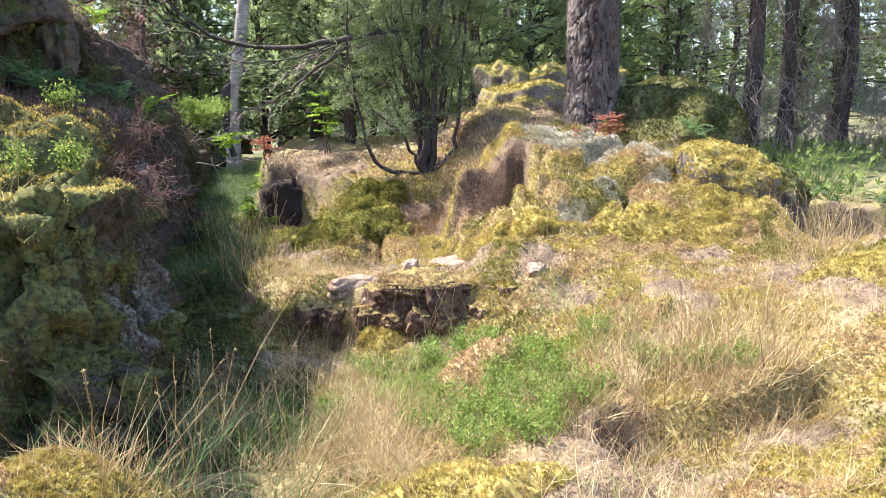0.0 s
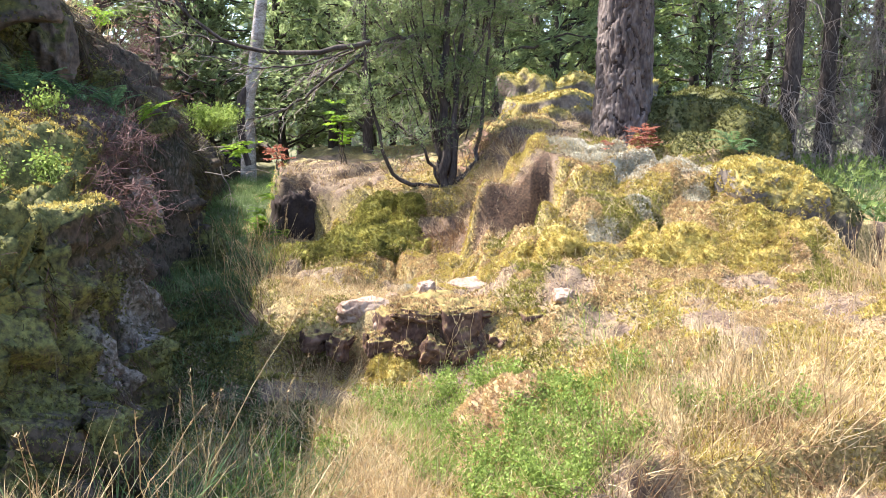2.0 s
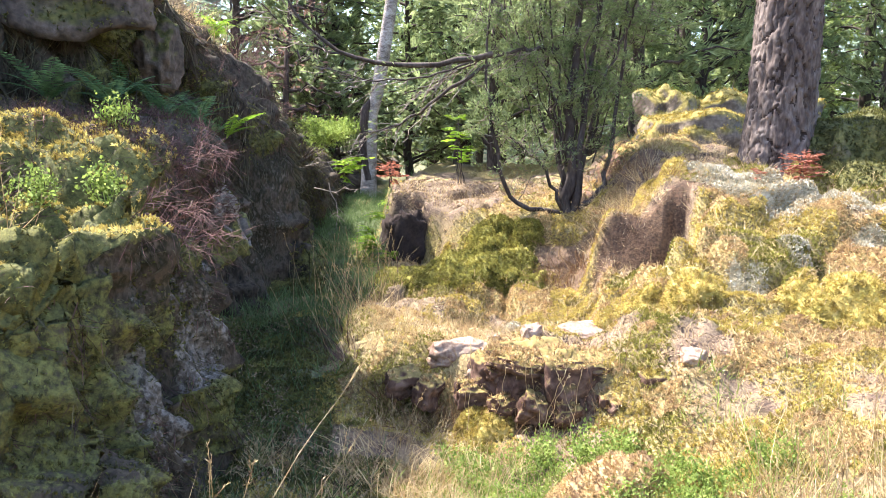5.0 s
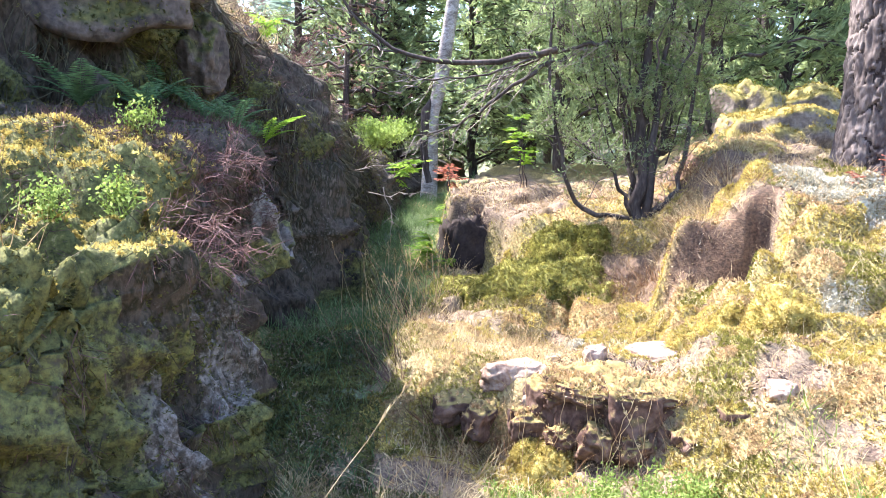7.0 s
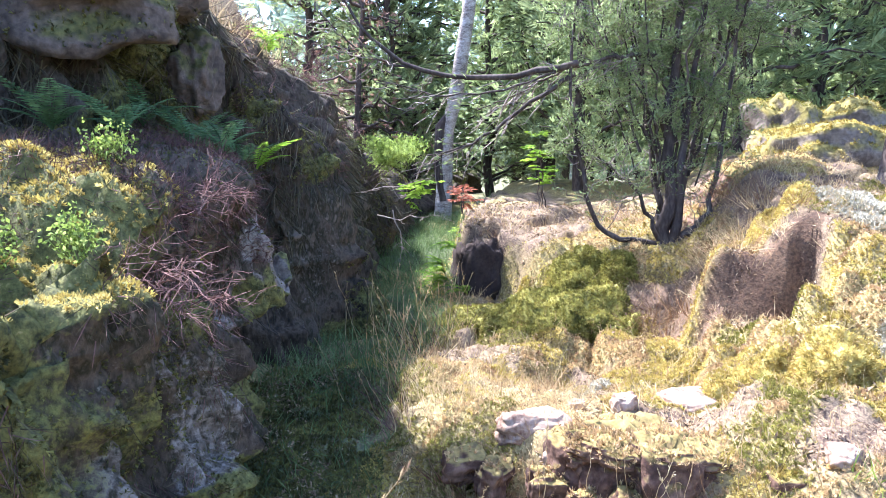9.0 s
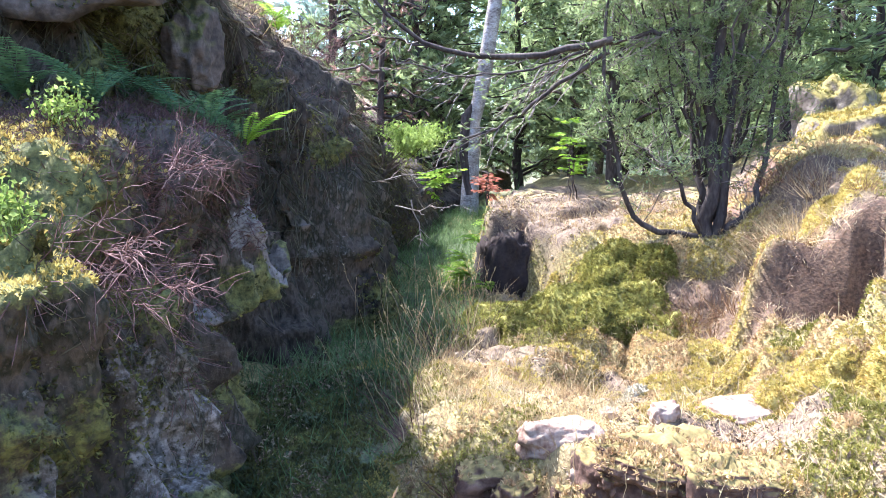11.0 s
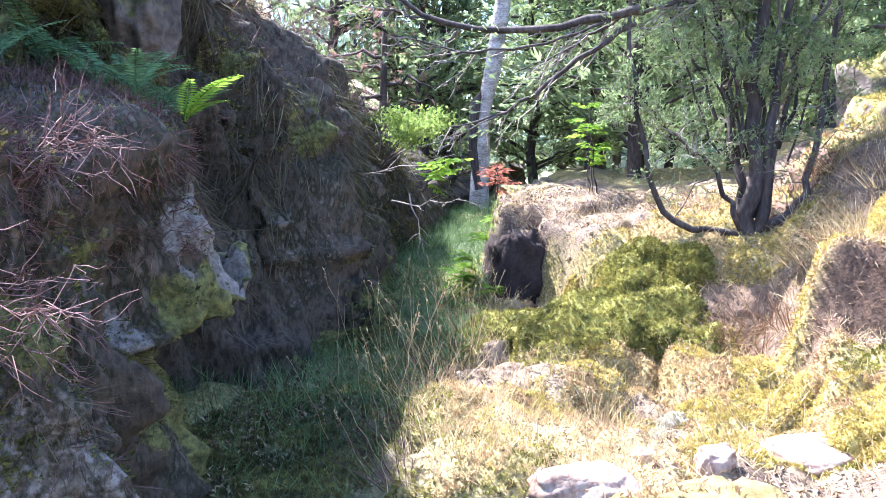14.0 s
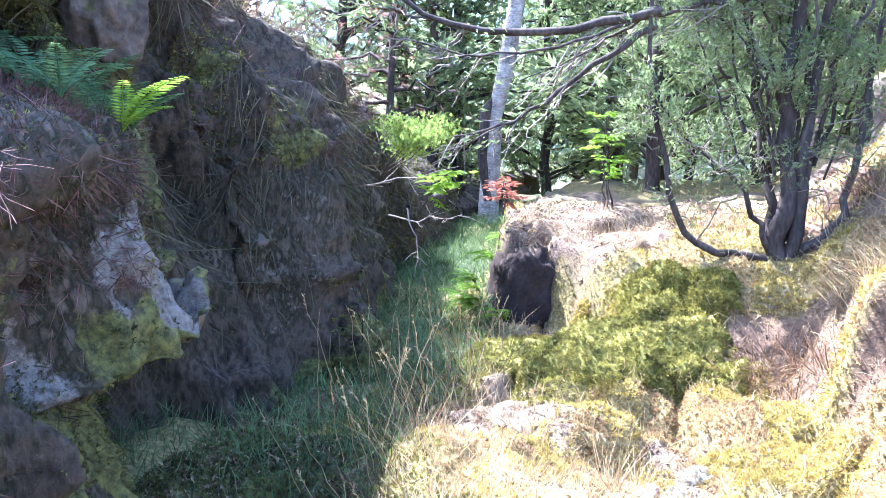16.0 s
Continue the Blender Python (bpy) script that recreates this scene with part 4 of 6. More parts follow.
p, nrm = on_ground(9000, -0.9, 0.3, 1.2, 3.6, lambda x, y: ramp(fbm(x, y, 6, 0.3, 3, 89), -0.2, 0.3))
single("mixed_grass", blades(p, 0.15, 0.003, 0.7, 16), STRAW, "pale dry grass in the shaded foreground", "grass", False, kind="stuff")
# shaded green grass on the trench's floor
p, nrm = on_ground(42000, -2.3, -0.15, 2.0, 9.5, lambda x, y: (x < np.where(y > 3.6, ledge_edge(y), -0.25)) * (0.22 + 0.78 * ramp(y + 0.5 * fbm(x, y, 2, 0.5, 2, 121), 4.2, 4.8)))
single("trench_grass", blades(p, 0.12, 0.004, 0.6, 7), GREEN_GRASS, "soft green grass on the shaded floor", "grass", False, kind="stuff")

# moss and brown litter on the trench's near floor
def near_floor(x, y):
    return (x < np.where(y > 3.6, ledge_edge(y), -0.25) - 0.05) * (1 - ramp(y, 4.6, 5.2)) * ramp(fbm(x, y, 4, 0.25, 3, 123), -0.5, 0.2)


p, nrm = on_ground(60000, -1.6, -0.25, 2.4, 5.2, near_floor)
single("moss_carpet", scatter(SPRIG, p, frames_of(nrm + rng.normal(0, 0.4, p.shape), rng.uniform(0, 6.3, len(p))), 0.016 * rng.uniform(0.5, 1.6, len(p))), MOSS_SHADED, "olive moss on the trench floor, darkened for shade", "moss", False, kind="stuff")
p, nrm = on_ground(26000, -1.6, -0.25, 2.4, 5.4, lambda x, y: (x < np.where(y > 3.6, ledge_edge(y), -0.25) - 0.02) * ramp(fbm(x, y, 9, 0.2, 3, 125), -0.3, 0.3))
single("leaf_litter", scatter(LEAF, p + 0.008 * nrm, frames_of(nrm + rng.normal(0, 0.7, nrm.shape), rng.uniform(0, 6.3, len(p))), np.stack([0.013 * rng.uniform(0.4, 1.2, len(p)), 0.028 * rng.uniform(0.4, 1.2, len(p)), np.full(len(p), 0.05)], -1)),
       LITTER, "brown leaves and scraps on the trench floor", "litter", False, kind="stuff")

# withered grass and roots, with the rock face's shade put into their colour
SHADED_GRASS = material("shaded_hanging_grass", [(.035, .035, .018), (.075, .065, .035), (.13, .11, .06)], 0.3, 0.05, translucent=0.2, island=0.45)
# ---- cover of the rock ledge and the wall ----
p, nrm = on_mesh(ledge_shape, 100000, lambda q, n: ramp(n[:, 2], 0.1, 0.6) * (1 - 0.8 * bump(q[:, 1], q[:, 2], 4.22, 0.84, 0.34, 0.32, 5)) * (0.35 + 0.65 * ramp(fbm(q[:, 0], q[:, 1], q[:, 2], 0.3, 3, 95), -0.3, 0.3)), rng)
# the sunlit top gets bright moss, the rest the copy darkened for shade
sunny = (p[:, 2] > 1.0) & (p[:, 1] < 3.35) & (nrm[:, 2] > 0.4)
for sel, mat, label in ((sunny, MOSS_YELLOW, "yellow moss on the rock ledge's top"), (~sunny, MOSS_SHADED, "green moss on the rock ledge, darkened for shade")):
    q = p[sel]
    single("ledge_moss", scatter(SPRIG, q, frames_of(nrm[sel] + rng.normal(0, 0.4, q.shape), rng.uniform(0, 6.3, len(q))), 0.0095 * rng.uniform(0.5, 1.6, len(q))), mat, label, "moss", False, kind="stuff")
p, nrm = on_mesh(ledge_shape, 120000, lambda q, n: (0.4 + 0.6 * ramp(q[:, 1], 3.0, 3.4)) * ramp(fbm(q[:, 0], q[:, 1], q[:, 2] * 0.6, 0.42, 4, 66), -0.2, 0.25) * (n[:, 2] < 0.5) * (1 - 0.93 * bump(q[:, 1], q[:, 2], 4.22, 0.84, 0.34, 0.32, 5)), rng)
single("ledge_moss", scatter(SPRIG, p, frames_of(nrm + rng.normal(0, 0.5, p.shape), rng.uniform(0, 6.3, len(p))), 0.0125 * rng.uniform(0.5, 1.6, len(p))), MOSS_SHADED, "patches of moss on the ledge's face", "moss", False, kind="stuff")
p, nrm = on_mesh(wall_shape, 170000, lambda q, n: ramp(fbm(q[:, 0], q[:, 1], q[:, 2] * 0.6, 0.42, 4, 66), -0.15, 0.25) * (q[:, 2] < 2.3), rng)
single("wall_moss", scatter(SPRIG, p, frames_of(nrm + rng.normal(0, 0.5, p.shape), rng.uniform(0, 6.3, len(p))), 0.016 * rng.uniform(0.5, 1.6, len(p))), MOSS_SHADED, "moss with shade in its colour on the rock wall", "moss", False, kind="stuff")
# matted heather twigs on the shaded edges
for shape, low, high, y0, y1, n in ((ledge_shape, 0.95, 1.6, 2.2, 4.7, 44000), (wall_shape, 1.2, 2.7, 4.3, 9.0, 70000)):
    p, nrm = on_mesh(shape, n, lambda q, m: (q[:, 2] > low) * (q[:, 2] < high) * (q[:, 1] > y0) * (q[:, 1] < y1) * ((m[:, 2] < 0.6) | (q[:, 1] > 3.3)) * ramp(fbm(q[:, 0], q[:, 1], q[:, 2], 0.3, 3, 101), -0.1, 0.35), rng)
    w = nrm + rng.normal(0, 0.6, p.shape) + [0.3, 0, 0]
    single("heather_mat", scatter(BLADE, p, frames_of(w, rng.uniform(0, 6.3, len(p))), np.stack([np.full(len(p), 0.0022), 0.05 * rng.uniform(0.2, 1.2, len(p)), 0.075 * rng.uniform(0.4, 1.4, len(p))], -1)), HEATHER, "matted brown heather on the rock edge", "heather", False, kind="stuff")
p, nrm = on_mesh(ledge_shape, 120000, lambda q, m: (q[:, 2] > 0.98) * (q[:, 0] > -1.75) * ramp(q[:, 1], 3.1, 3.35) * (1 - ramp(q[:, 1], 4.0, 4.4)) * (0.3 + 0.7 * ramp(fbm(q[:, 0], q[:, 1], q[:, 2], 0.2, 3, 102), -0.4, 0.2)), rng)
w = nrm + rng.normal(0, 0.8, p.shape) + [0.3, -0.1, 0]
single("heather_mat", scatter(BLADE, p, frames_of(w, rng.uniform(0, 6.3, len(p))), np.stack([np.full(len(p), 0.0024), 0.05 * rng.uniform(0.2, 1.2, len(p)), 0.06 * rng.uniform(0.4, 1.4, len(p))], -1)), HEATHER, "dense dark brown heather over the ledge's top", "heather", False, kind="stuff")
# sunlit moss and short grass on the ledge's top
p, nrm = on_mesh(ledge_shape, 130000, lambda q, n: (n[:, 2] > 0.55) * (q[:, 1] > 2.1) * (1 - ramp(q[:, 1], 3.25, 3.6)) * (q[:, 2] > 1.05) * ramp(fbm(q[:, 0], q[:, 1], 2, 0.22, 3, 97), -1.3, -0.4), rng)
single("ledge_moss", scatter(SPRIG, p, frames_of(nrm + rng.normal(0, 0.35, p.shape), rng.uniform(0, 6.3, len(p))), 0.015 * rng.uniform(0.5, 1.5, len(p))), MOSS_YELLOW, "thick yellow-green moss on the ledge's sunlit top", "moss", False, kind="stuff")
# roots and withered grass on the ledge's face
p, nrm = on_mesh(ledge_shape, 60000, lambda q, n: ramp(fbm(q[:, 0], q[:, 1], q[:, 2] * 0.7, 0.28, 3, 103), -0.05, 0.3) * (q[:, 2] > 0.15) * (q[:, 2] < 1.3) * (n[:, 2] < 0.6) * (1 - bump(q[:, 1], q[:, 2], 4.22, 0.84, 0.36, 0.34, 5)), rng)
down = nrm * 0.7 + np.array([[0, 0, -0.6]]) + rng.normal(0, 0.4, p.shape)
brown = rng.random(len(p)) < 0.45
for sel, mat, label in ((brown, HEATHER, "brown roots and heather on the ledge's face"), (~brown, SHADED_GRASS, "withered grass on the ledge's face, darkened for shade")):
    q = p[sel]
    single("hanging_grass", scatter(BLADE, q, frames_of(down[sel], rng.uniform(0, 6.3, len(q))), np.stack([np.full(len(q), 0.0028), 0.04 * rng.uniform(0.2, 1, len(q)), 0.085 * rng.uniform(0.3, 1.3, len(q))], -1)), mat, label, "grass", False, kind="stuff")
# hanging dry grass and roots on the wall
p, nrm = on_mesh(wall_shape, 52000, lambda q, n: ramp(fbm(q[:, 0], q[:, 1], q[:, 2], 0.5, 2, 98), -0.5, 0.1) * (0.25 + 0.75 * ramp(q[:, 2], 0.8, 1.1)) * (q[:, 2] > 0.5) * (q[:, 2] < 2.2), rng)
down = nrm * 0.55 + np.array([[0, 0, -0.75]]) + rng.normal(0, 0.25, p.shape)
single("hanging_grass", scatter(BLADE, p, frames_of(down, rng.uniform(0, 6.3, len(p))), np.stack([np.full(len(p), 0.0055), 0.13 * rng.uniform(0.2, 1, len(p)), 0.25 * rng.uniform(0.3, 1.2, len(p))], -1)), SHADED_GRASS, "withered grass and roots hanging on the wall, darkened for shade", "grass", False, kind="stuff")
# dry slope above the wall
p, nrm = on_mesh(wall_shape, 26000, lambda q, n: ramp(q[:, 2], 1.9, 2.05) * (q[:, 1] > 5.5), rng)
single("slope_grass", blades(p, 0.20, 0.005, 0.6, 8), STRAW, "dry reddish grass on the slope above the wall", "grass", False, kind="stuff")

def near_top(shape, x, y, reach=0.07):
    """The height of a rock face's top at a place."""
    v = shape[0]
    close = (np.abs(v[:, 0] - x) < reach) & (np.abs(v[:, 1] - y) < reach)
    return float(v[close, 2].max()) if close.any() else z_at(x, y)


# ---- woody plants ----
def unit(v):
    v = np.asarray(v, float)
    return v / (np.linalg.norm(v, axis=-1, keepdims=True) + 1e-9)


def sprays(places, ways, length, width, seed, template=NEEDLES, spread=0.5):
    """Leafy sprays that point along ways, with spread."""
    r = np.random.default_rng(seed)
    y = unit(ways + r.normal(0, spread, places.shape))
    x = unit(np.cross(y, r.normal(0, 1, places.shape)))
    turns = np.stack([x, y, np.cross(x, y)], -1)
    n = len(places)
    k = r.uniform(0.6, 1.35, n)
    return scatter(template, places, turns, np.stack([width * k, length * k, width * k], -1))


def along(points, n, seed, lo=0.1):
    """n random places along a line of points, and the way there."""
    r = np.random.default_rng(seed)
    u = r.uniform(lo, 1, n) * (len(points) - 1)
    i = np.minimum(u.astype(int), len(points) - 2)
    f = (u - i)[:, None]
    return points[i] * (1 - f) + points[i + 1] * f, unit(points[i + 1] - points[i])


def conifer(name, seed, tall, clear, reach, girth, leaves, label, bark, droop=0.35, whorls=26, fill=26, spray=0.22, dead=0, lean=(0, 0)):
    """A tree with a tapered trunk, drooping limbs and sprays of needles; dead: bare limbs under the crown."""
    r = np.random.default_rng(seed)
    ob = thing(name, label, "tree")
    axis_points = np.stack([np.linspace(0, lean[0], 12) + r.normal(0, 0.03, 12), np.linspace(0, lean[1], 12) + r.normal(0, 0.03, 12), np.linspace(-0.3, tall, 12)], -1)
    part("trunk", tube(axis_points, girth * np.linspace(1.15, 0.12, 12), 10), bark, ob)
    limbs, leafy, bare = [], [], []
    for k in range(whorls):
        z = clear + (tall - clear) * (k + r.random()) / whorls
        long = reach * (1 - 0.8 * (z - clear) / (tall - clear)) * r.uniform(0.6, 1.15)
        a = r.uniform(0, 6.28)
        out = np.array([math.cos(a), math.sin(a), 0])
        root = np.array([np.interp(z, axis_points[:, 2], axis_points[:, 0]), np.interp(z, axis_points[:, 2], axis_points[:, 1]), z])
        line = bent(root, root + out * long + [0, 0, -droop * long * r.uniform(0.3, 1.2)], -0.08 * long, 0.03, 7, r)
        limbs.append(tube(line, np.linspace(0.022, 0.005, 7), 4))
        p, w = along(line, int(fill * long), seed * 100 + k)
        p = p + r.normal(0, 0.06 + 0.05 * long, p.shape) * [1, 1, 0.7]
        leafy.append(sprays(p, w * 0.6 + out * 0.3 + [0, 0, -droop], spray, spray * 0.45, seed * 100 + k))
    for k in range(dead):
        z = r.uniform(0.5, clear + 0.8)
        a = r.uniform(0, 6.28)
        root = np.array([0, 0, z])
        line = bent(root, root + np.array([math.cos(a), math.sin(a), -0.2 - 0.7 * r.random()]) * reach * r.uniform(0.3, 0.8), -0.08, 0.06, 8, r)
        bare.append(tube(line, np.linspace(0.010, 0.002, 8), 3))
        for q in range(14):
            p0, w0 = along(line, 1, seed * 991 + k * 17 + q, 0.25)
            bare.append(tube(bent(p0[0], p0[0] + r.normal(0, 0.12, 3) + [0, 0, -0.34], 0.0, 0.03, 4, r), [0.0035, 0.003, 0.0022, 0.0015], 3))
    part("limbs", joined(limbs), bark, ob)
    part("crown", joined(leafy), leaves, ob, smooth=False)
    if bare:
        part("dead_twigs", joined(bare), TWIG, ob, "bare grey-brown twigs")
    return ob


# ---- pine on the dome ----
def pine():
    ob = thing("pine_tree", "tall pine with thick plated bark on the mossy dome", "tree", (1.90, 6.22, 1.12))
    na, nz, tall = 170, 260, 2.6
    a, z = np.meshgrid(np.linspace(0, 2 * np.pi, na, endpoint=False), np.linspace(-0.15, tall, nz), indexing="ij")
    radius = 0.215 - 0.012 * z + 0.085 * np.exp(-np.maximum(z, 0) * 5.5) * (1 + 0.25 * np.cos(5 * a + 0.6))
    u, v = a / (2 * np.pi) * 16, z / 0.27
    u = u + 0.6 * fbm(np.cos(a) * 2, np.sin(a) * 2, z * 3, 1.0, 2, 5)
    v = v + 0.9 * fbm(np.cos(a) * 3, np.sin(a) * 3, z * 2, 1.0, 2, 6)
    u = u + 0.16 * fbm(a * 7, z * 22, 0, 1.0, 3, 15)
    v = v + 0.16 * fbm(a * 7, z * 22, 4, 1.0, 3, 16)
    near, second = np.full(a.shape, 9.0), np.full(a.shape, 9.0)
    for di in (-1, 0, 1):
        for dj in (-1, 0, 1):
            ci, cj = np.floor(u).astype(np.int64) + di, np.floor(v).astype(np.int64) + dj
            wrap = ci % 16
            d = np.hypot(ci + 0.15 + 0.7 * lattice(wrap, cj, 0 * cj, 3) - u, cj + 0.15 + 0.7 * lattice(wrap, cj, 0 * cj, 9) - v)
            second = np.minimum(second, np.maximum(near, d))
            near = np.minimum(near, d)
    gap = second - near
    plate = ramp(gap, 0.0, 0.17)
    radius = radius + 0.022 * plate + 0.010 * fbm(a * 6, z * 14, 0, 1.0, 4, 8) * plate - 0.01
    verts = np.stack([radius * np.cos(a), radius * np.sin(a), z], -1).reshape(-1, 3)
    i, j = np.meshgrid(np.arange(na), np.arange(nz - 1), indexing="ij")
    faces = np.stack([i * nz + j, ((i + 1) % na) * nz + j, ((i + 1) % na) * nz + j + 1, i * nz + j + 1], -1).reshape(-1, 4)
    trunk = part("trunk", (verts, faces), BARK, ob, "grey-brown bark split into plates")
    trunk.data.materials.append(CRACK_AND_HOLLOW)
    low = plate.ravel()[faces].mean(1) < 0.36
    trunk.data.polygons.foreach_set("material_index", low.astype(np.int32))
    part("upper_trunk", tube(np.stack([np.linspace(0, 0.25, 9), np.zeros(9), np.linspace(tall - 0.05, 12, 9)], -1), np.linspace(0.2, 0.05, 9), 16), BARK, ob)
    r = np.random.default_rng(12)
    for k in range(14):
        z0, b = r.uniform(8, 12), r.uniform(0, 6.28)
        root = np.array([0.2, 0, z0])
        line = bent(root, root + [1.6 * math.cos(b), 1.6 * math.sin(b), 0.3], 0.1, 0.06, 7, r)
        limb = part("limb", tube(line, np.linspace(0.04, 0.01, 7), 5), BARK, ob)
        p, w = along(line, 60, 300 + k, 0.3)
        part("needles", sprays(p + r.normal(0, 0.15, p.shape), w + [0, 0, 0.4], 0.2, 0.1, 320 + k), SPRUCE, limb, smooth=False)
    return ob


pine()

# ---- birch beside the trench ----
birch = thing("birch_tree", "leaning birch with peeling grey-white bark", "tree", (-1.76, 9.2, 0.62))
part("trunk", tube([(-.03, 0, -.3), (-.02, 0, 0), (0, 0, .5), (.03, 0, .95), (.12, 0, 1.35), (.25, 0, 2.2), (.4, 0, 4), (.5, .1, 7)], [.11, .10, .085, .065, .08, .07, .055, .03], 14), BIRCH, birch)
part("dead_stub", tube([(.0, -.05, .2), (-.06, -.06, .6), (-.04, -.05, 1.0), (.02, -.03, 1.12)], [.05, .05, .055, .02], 8), BARK_DARK, birch, "dark broken stem side")
r = np.random.default_rng(4)
for k in range(10):
    z0, b = r.uniform(2.6, 6.5), r.uniform(0, 6.28)
    line = bent((.3, 0, z0), (.3 + 1.1 * math.cos(b), 1.1 * math.sin(b), z0 + .5), 0.0, 0.05, 6, r)
    limb = part("limb", tube(line, np.linspace(.02, .004, 6), 4), BARK_DARK, birch)
    p, w = along(line, 110, 400 + k, 0.2)
    part("leaves", sprays(p + r.normal(0, .16, p.shape), w + [0, 0, -.6], .05, .04, 420 + k, LEAF, 0.8), LIGHT_LEAF, limb, smooth=False)


# ---- juniper at the back of the ledge ----
def juniper():
    base = np.array([0.46, 6.62, z_at(0.46, 6.62)])
    ob = thing("juniper_tree", "old multi-stemmed juniper with dark twisted stems and dense needles", "tree", tuple(base))
    r = np.random.default_rng(21)
    stems = [
        ([(0, 0, -.1), (.02, .02, .35), (.0, .05, .9), (.06, .1, 1.6), (.1, .1, 2.6)], .055),
        ([(.02, 0, -.05), (.09, .02, .2), (.10, .05, .6), (.17, .1, 1.3), (.26, .15, 2.4)], .038),
        ([(-.02, -.02, 0), (-.10, -.04, .18), (-.22, -.05, .42), (-.42, -.05, .55), (-.62, -.06, .8)], .018),
        ([(.05, .02, 0), (.20, .03, .10), (.30, .05, .28), (.36, .1, .8), (.42, .15, 1.6), (.50, .2, 2.4)], .026),
        ([(-.03, 0, .0), (-.25, -.06, .02), (-.42, -.08, .10), (-.52, -.1, .36), (-.60, -.1, .80), (-.68, -.1, 1.15), (-.60, -.08, 1.7), (-.5, 0, 2.4)], .022),
        ([(0, .05, 0), (-.08, .15, .5), (-.2, .25, 1.2), (-.25, .3, 2.3)], .03),
        ([(.05, .08, .1), (.2, .35, .8), (.35, .45, 1.6), (.4, .5, 2.5)], .028),
    ]
    # slim crooked stems that branch off the old ones
    for k in range(15):
        out, back = -1.05 + 1.85 * (k + r.random()) / 15, r.uniform(-.3, .7)
        root = np.array([out * .22 + .03, .05 + back * .12, .38 + .35 * r.random()])
        top = np.array([out * r.uniform(.95, 1.1), back, 2.1 + .6 * r.random()])
        u = np.linspace(0, 1, 7)[:, None]
        line = root * (1 - u) + top * u + r.normal(0, 0.045, (7, 3)) * np.minimum(1, 4 * u)
        stems.append((line, r.uniform(.006, .012)))
    for k, (line, girth) in enumerate(stems):
        line = np.array(line, float)
        fine_line = np.stack([np.interp(np.linspace(0, len(line) - 1, 18), np.arange(len(line)), line[:, c]) for c in range(3)], -1)
        fine_line[1:-1] += r.normal(0, 0.012, (16, 3))
        stem = part("stem", tube(fine_line, np.linspace(girth, girth * 0.3, 18), 7), BARK_DARK, ob)
        twigs, leaf = [], []
        for q in range(30):
            p0, w0 = along(fine_line, 1, 2000 + k * 40 + q, 0.2 if k != 2 else 0.5)
            side = unit(r.normal(0, 1, 3) * [1, 1, 0.4])
            long = r.uniform(0.12, 0.40)
            line2 = bent(p0[0], p0[0] + side * long + [0, 0, long * r.uniform(-0.6, 0.8)], 0.0, 0.02, 6, r)
            twigs.append(tube(line2, np.linspace(0.0045, 0.0016, 6), 3))
            high = np.clip((p0[0][2] - 0.15) / 0.6, 0.10, 1)
            p, w = along(line2, int(76 * high) + 1, 5000 + k * 40 + q, 0.45)
            leaf.append(sprays(p + r.normal(0, 0.022, p.shape), w * 0.6 + [0, 0, 0.35], 0.040, 0.0105, 9000 + k * 40 + q, NEEDLES, 0.6))
        part("twigs", joined(twigs), TWIG, stem)
        part("needles", joined(leaf), JUNIPER, stem, smooth=False)
    # long boughs that reach over the trench
    boughs = [
        ([(-.60, -.1, 1.22), (-.95, -.15, 1.15), (-1.35, -.2, 1.12), (-1.75, -.25, 1.20), (-2.05, -.3, 1.42), (-2.25, -.3, 1.75)], .026),
        ([(-.10, .0, 1.28), (-.4, .0, 1.25), (-.70, -.1, 1.20)], .022),
        ([(-.62, -.1, 1.15), (-.85, -.15, 1.0), (-1.1, -.2, 0.80), (-1.35, -.25, 0.66), (-1.6, -.3, 0.60)], .018),
        ([(-.75, -.12, 1.16), (-1.1, -.3, 1.02), (-1.5, -.4, 1.0), (-1.9, -.45, 1.10)], .010),
        ([(-1.75, -.25, 1.20), (-2.0, -.4, 1.25), (-2.3, -.5, 1.55)], .010),
        ([(-.7, -.1, 1.18), (-1.0, .1, 1.05), (-1.35, .15, 0.92)], .009),
    ]
    for k, (line, girth) in enumerate(boughs):
        line = np.array(line, float)
        fine_line = np.stack([np.interp(np.linspace(0, len(line) - 1, 14), np.arange(len(line)), line[:, c]) for c in range(3)], -1)
        fine_line[1:-1] += r.normal(0, 0.008, (12, 3))
        bough = part("bough", tube(fine_line, np.linspace(girth, girth * 0.35, 14), 6), BARK_DARK, ob, "long bare weathered bough")
        twigs = []
        for q in range(22):
            p0, w0 = along(fine_line, 1, 3000 + k * 40 + q, 0.1)
            end = p0[0] + w0[0] * r.uniform(0.05, 0.3) + r.normal(0, 0.08, 3) + [0, 0, -0.08]
            twigs.append(tube(bent(p0[0], end, 0.02, 0.01, 5, r), np.linspace(0.005, 0.0018, 5), 3))
        part("twigs", joined(twigs), TWIG, bough)
        p, w = along(fine_line, 90, 3300 + k, 0.4)
        part("needles", sprays(p + r.normal(0, 0.06, p.shape) - [0, 0, .04], w + [0, 0, .3], 0.055, 0.02, 3400 + k), JUNIPER, bough, smooth=False)
    return ob


juniper()

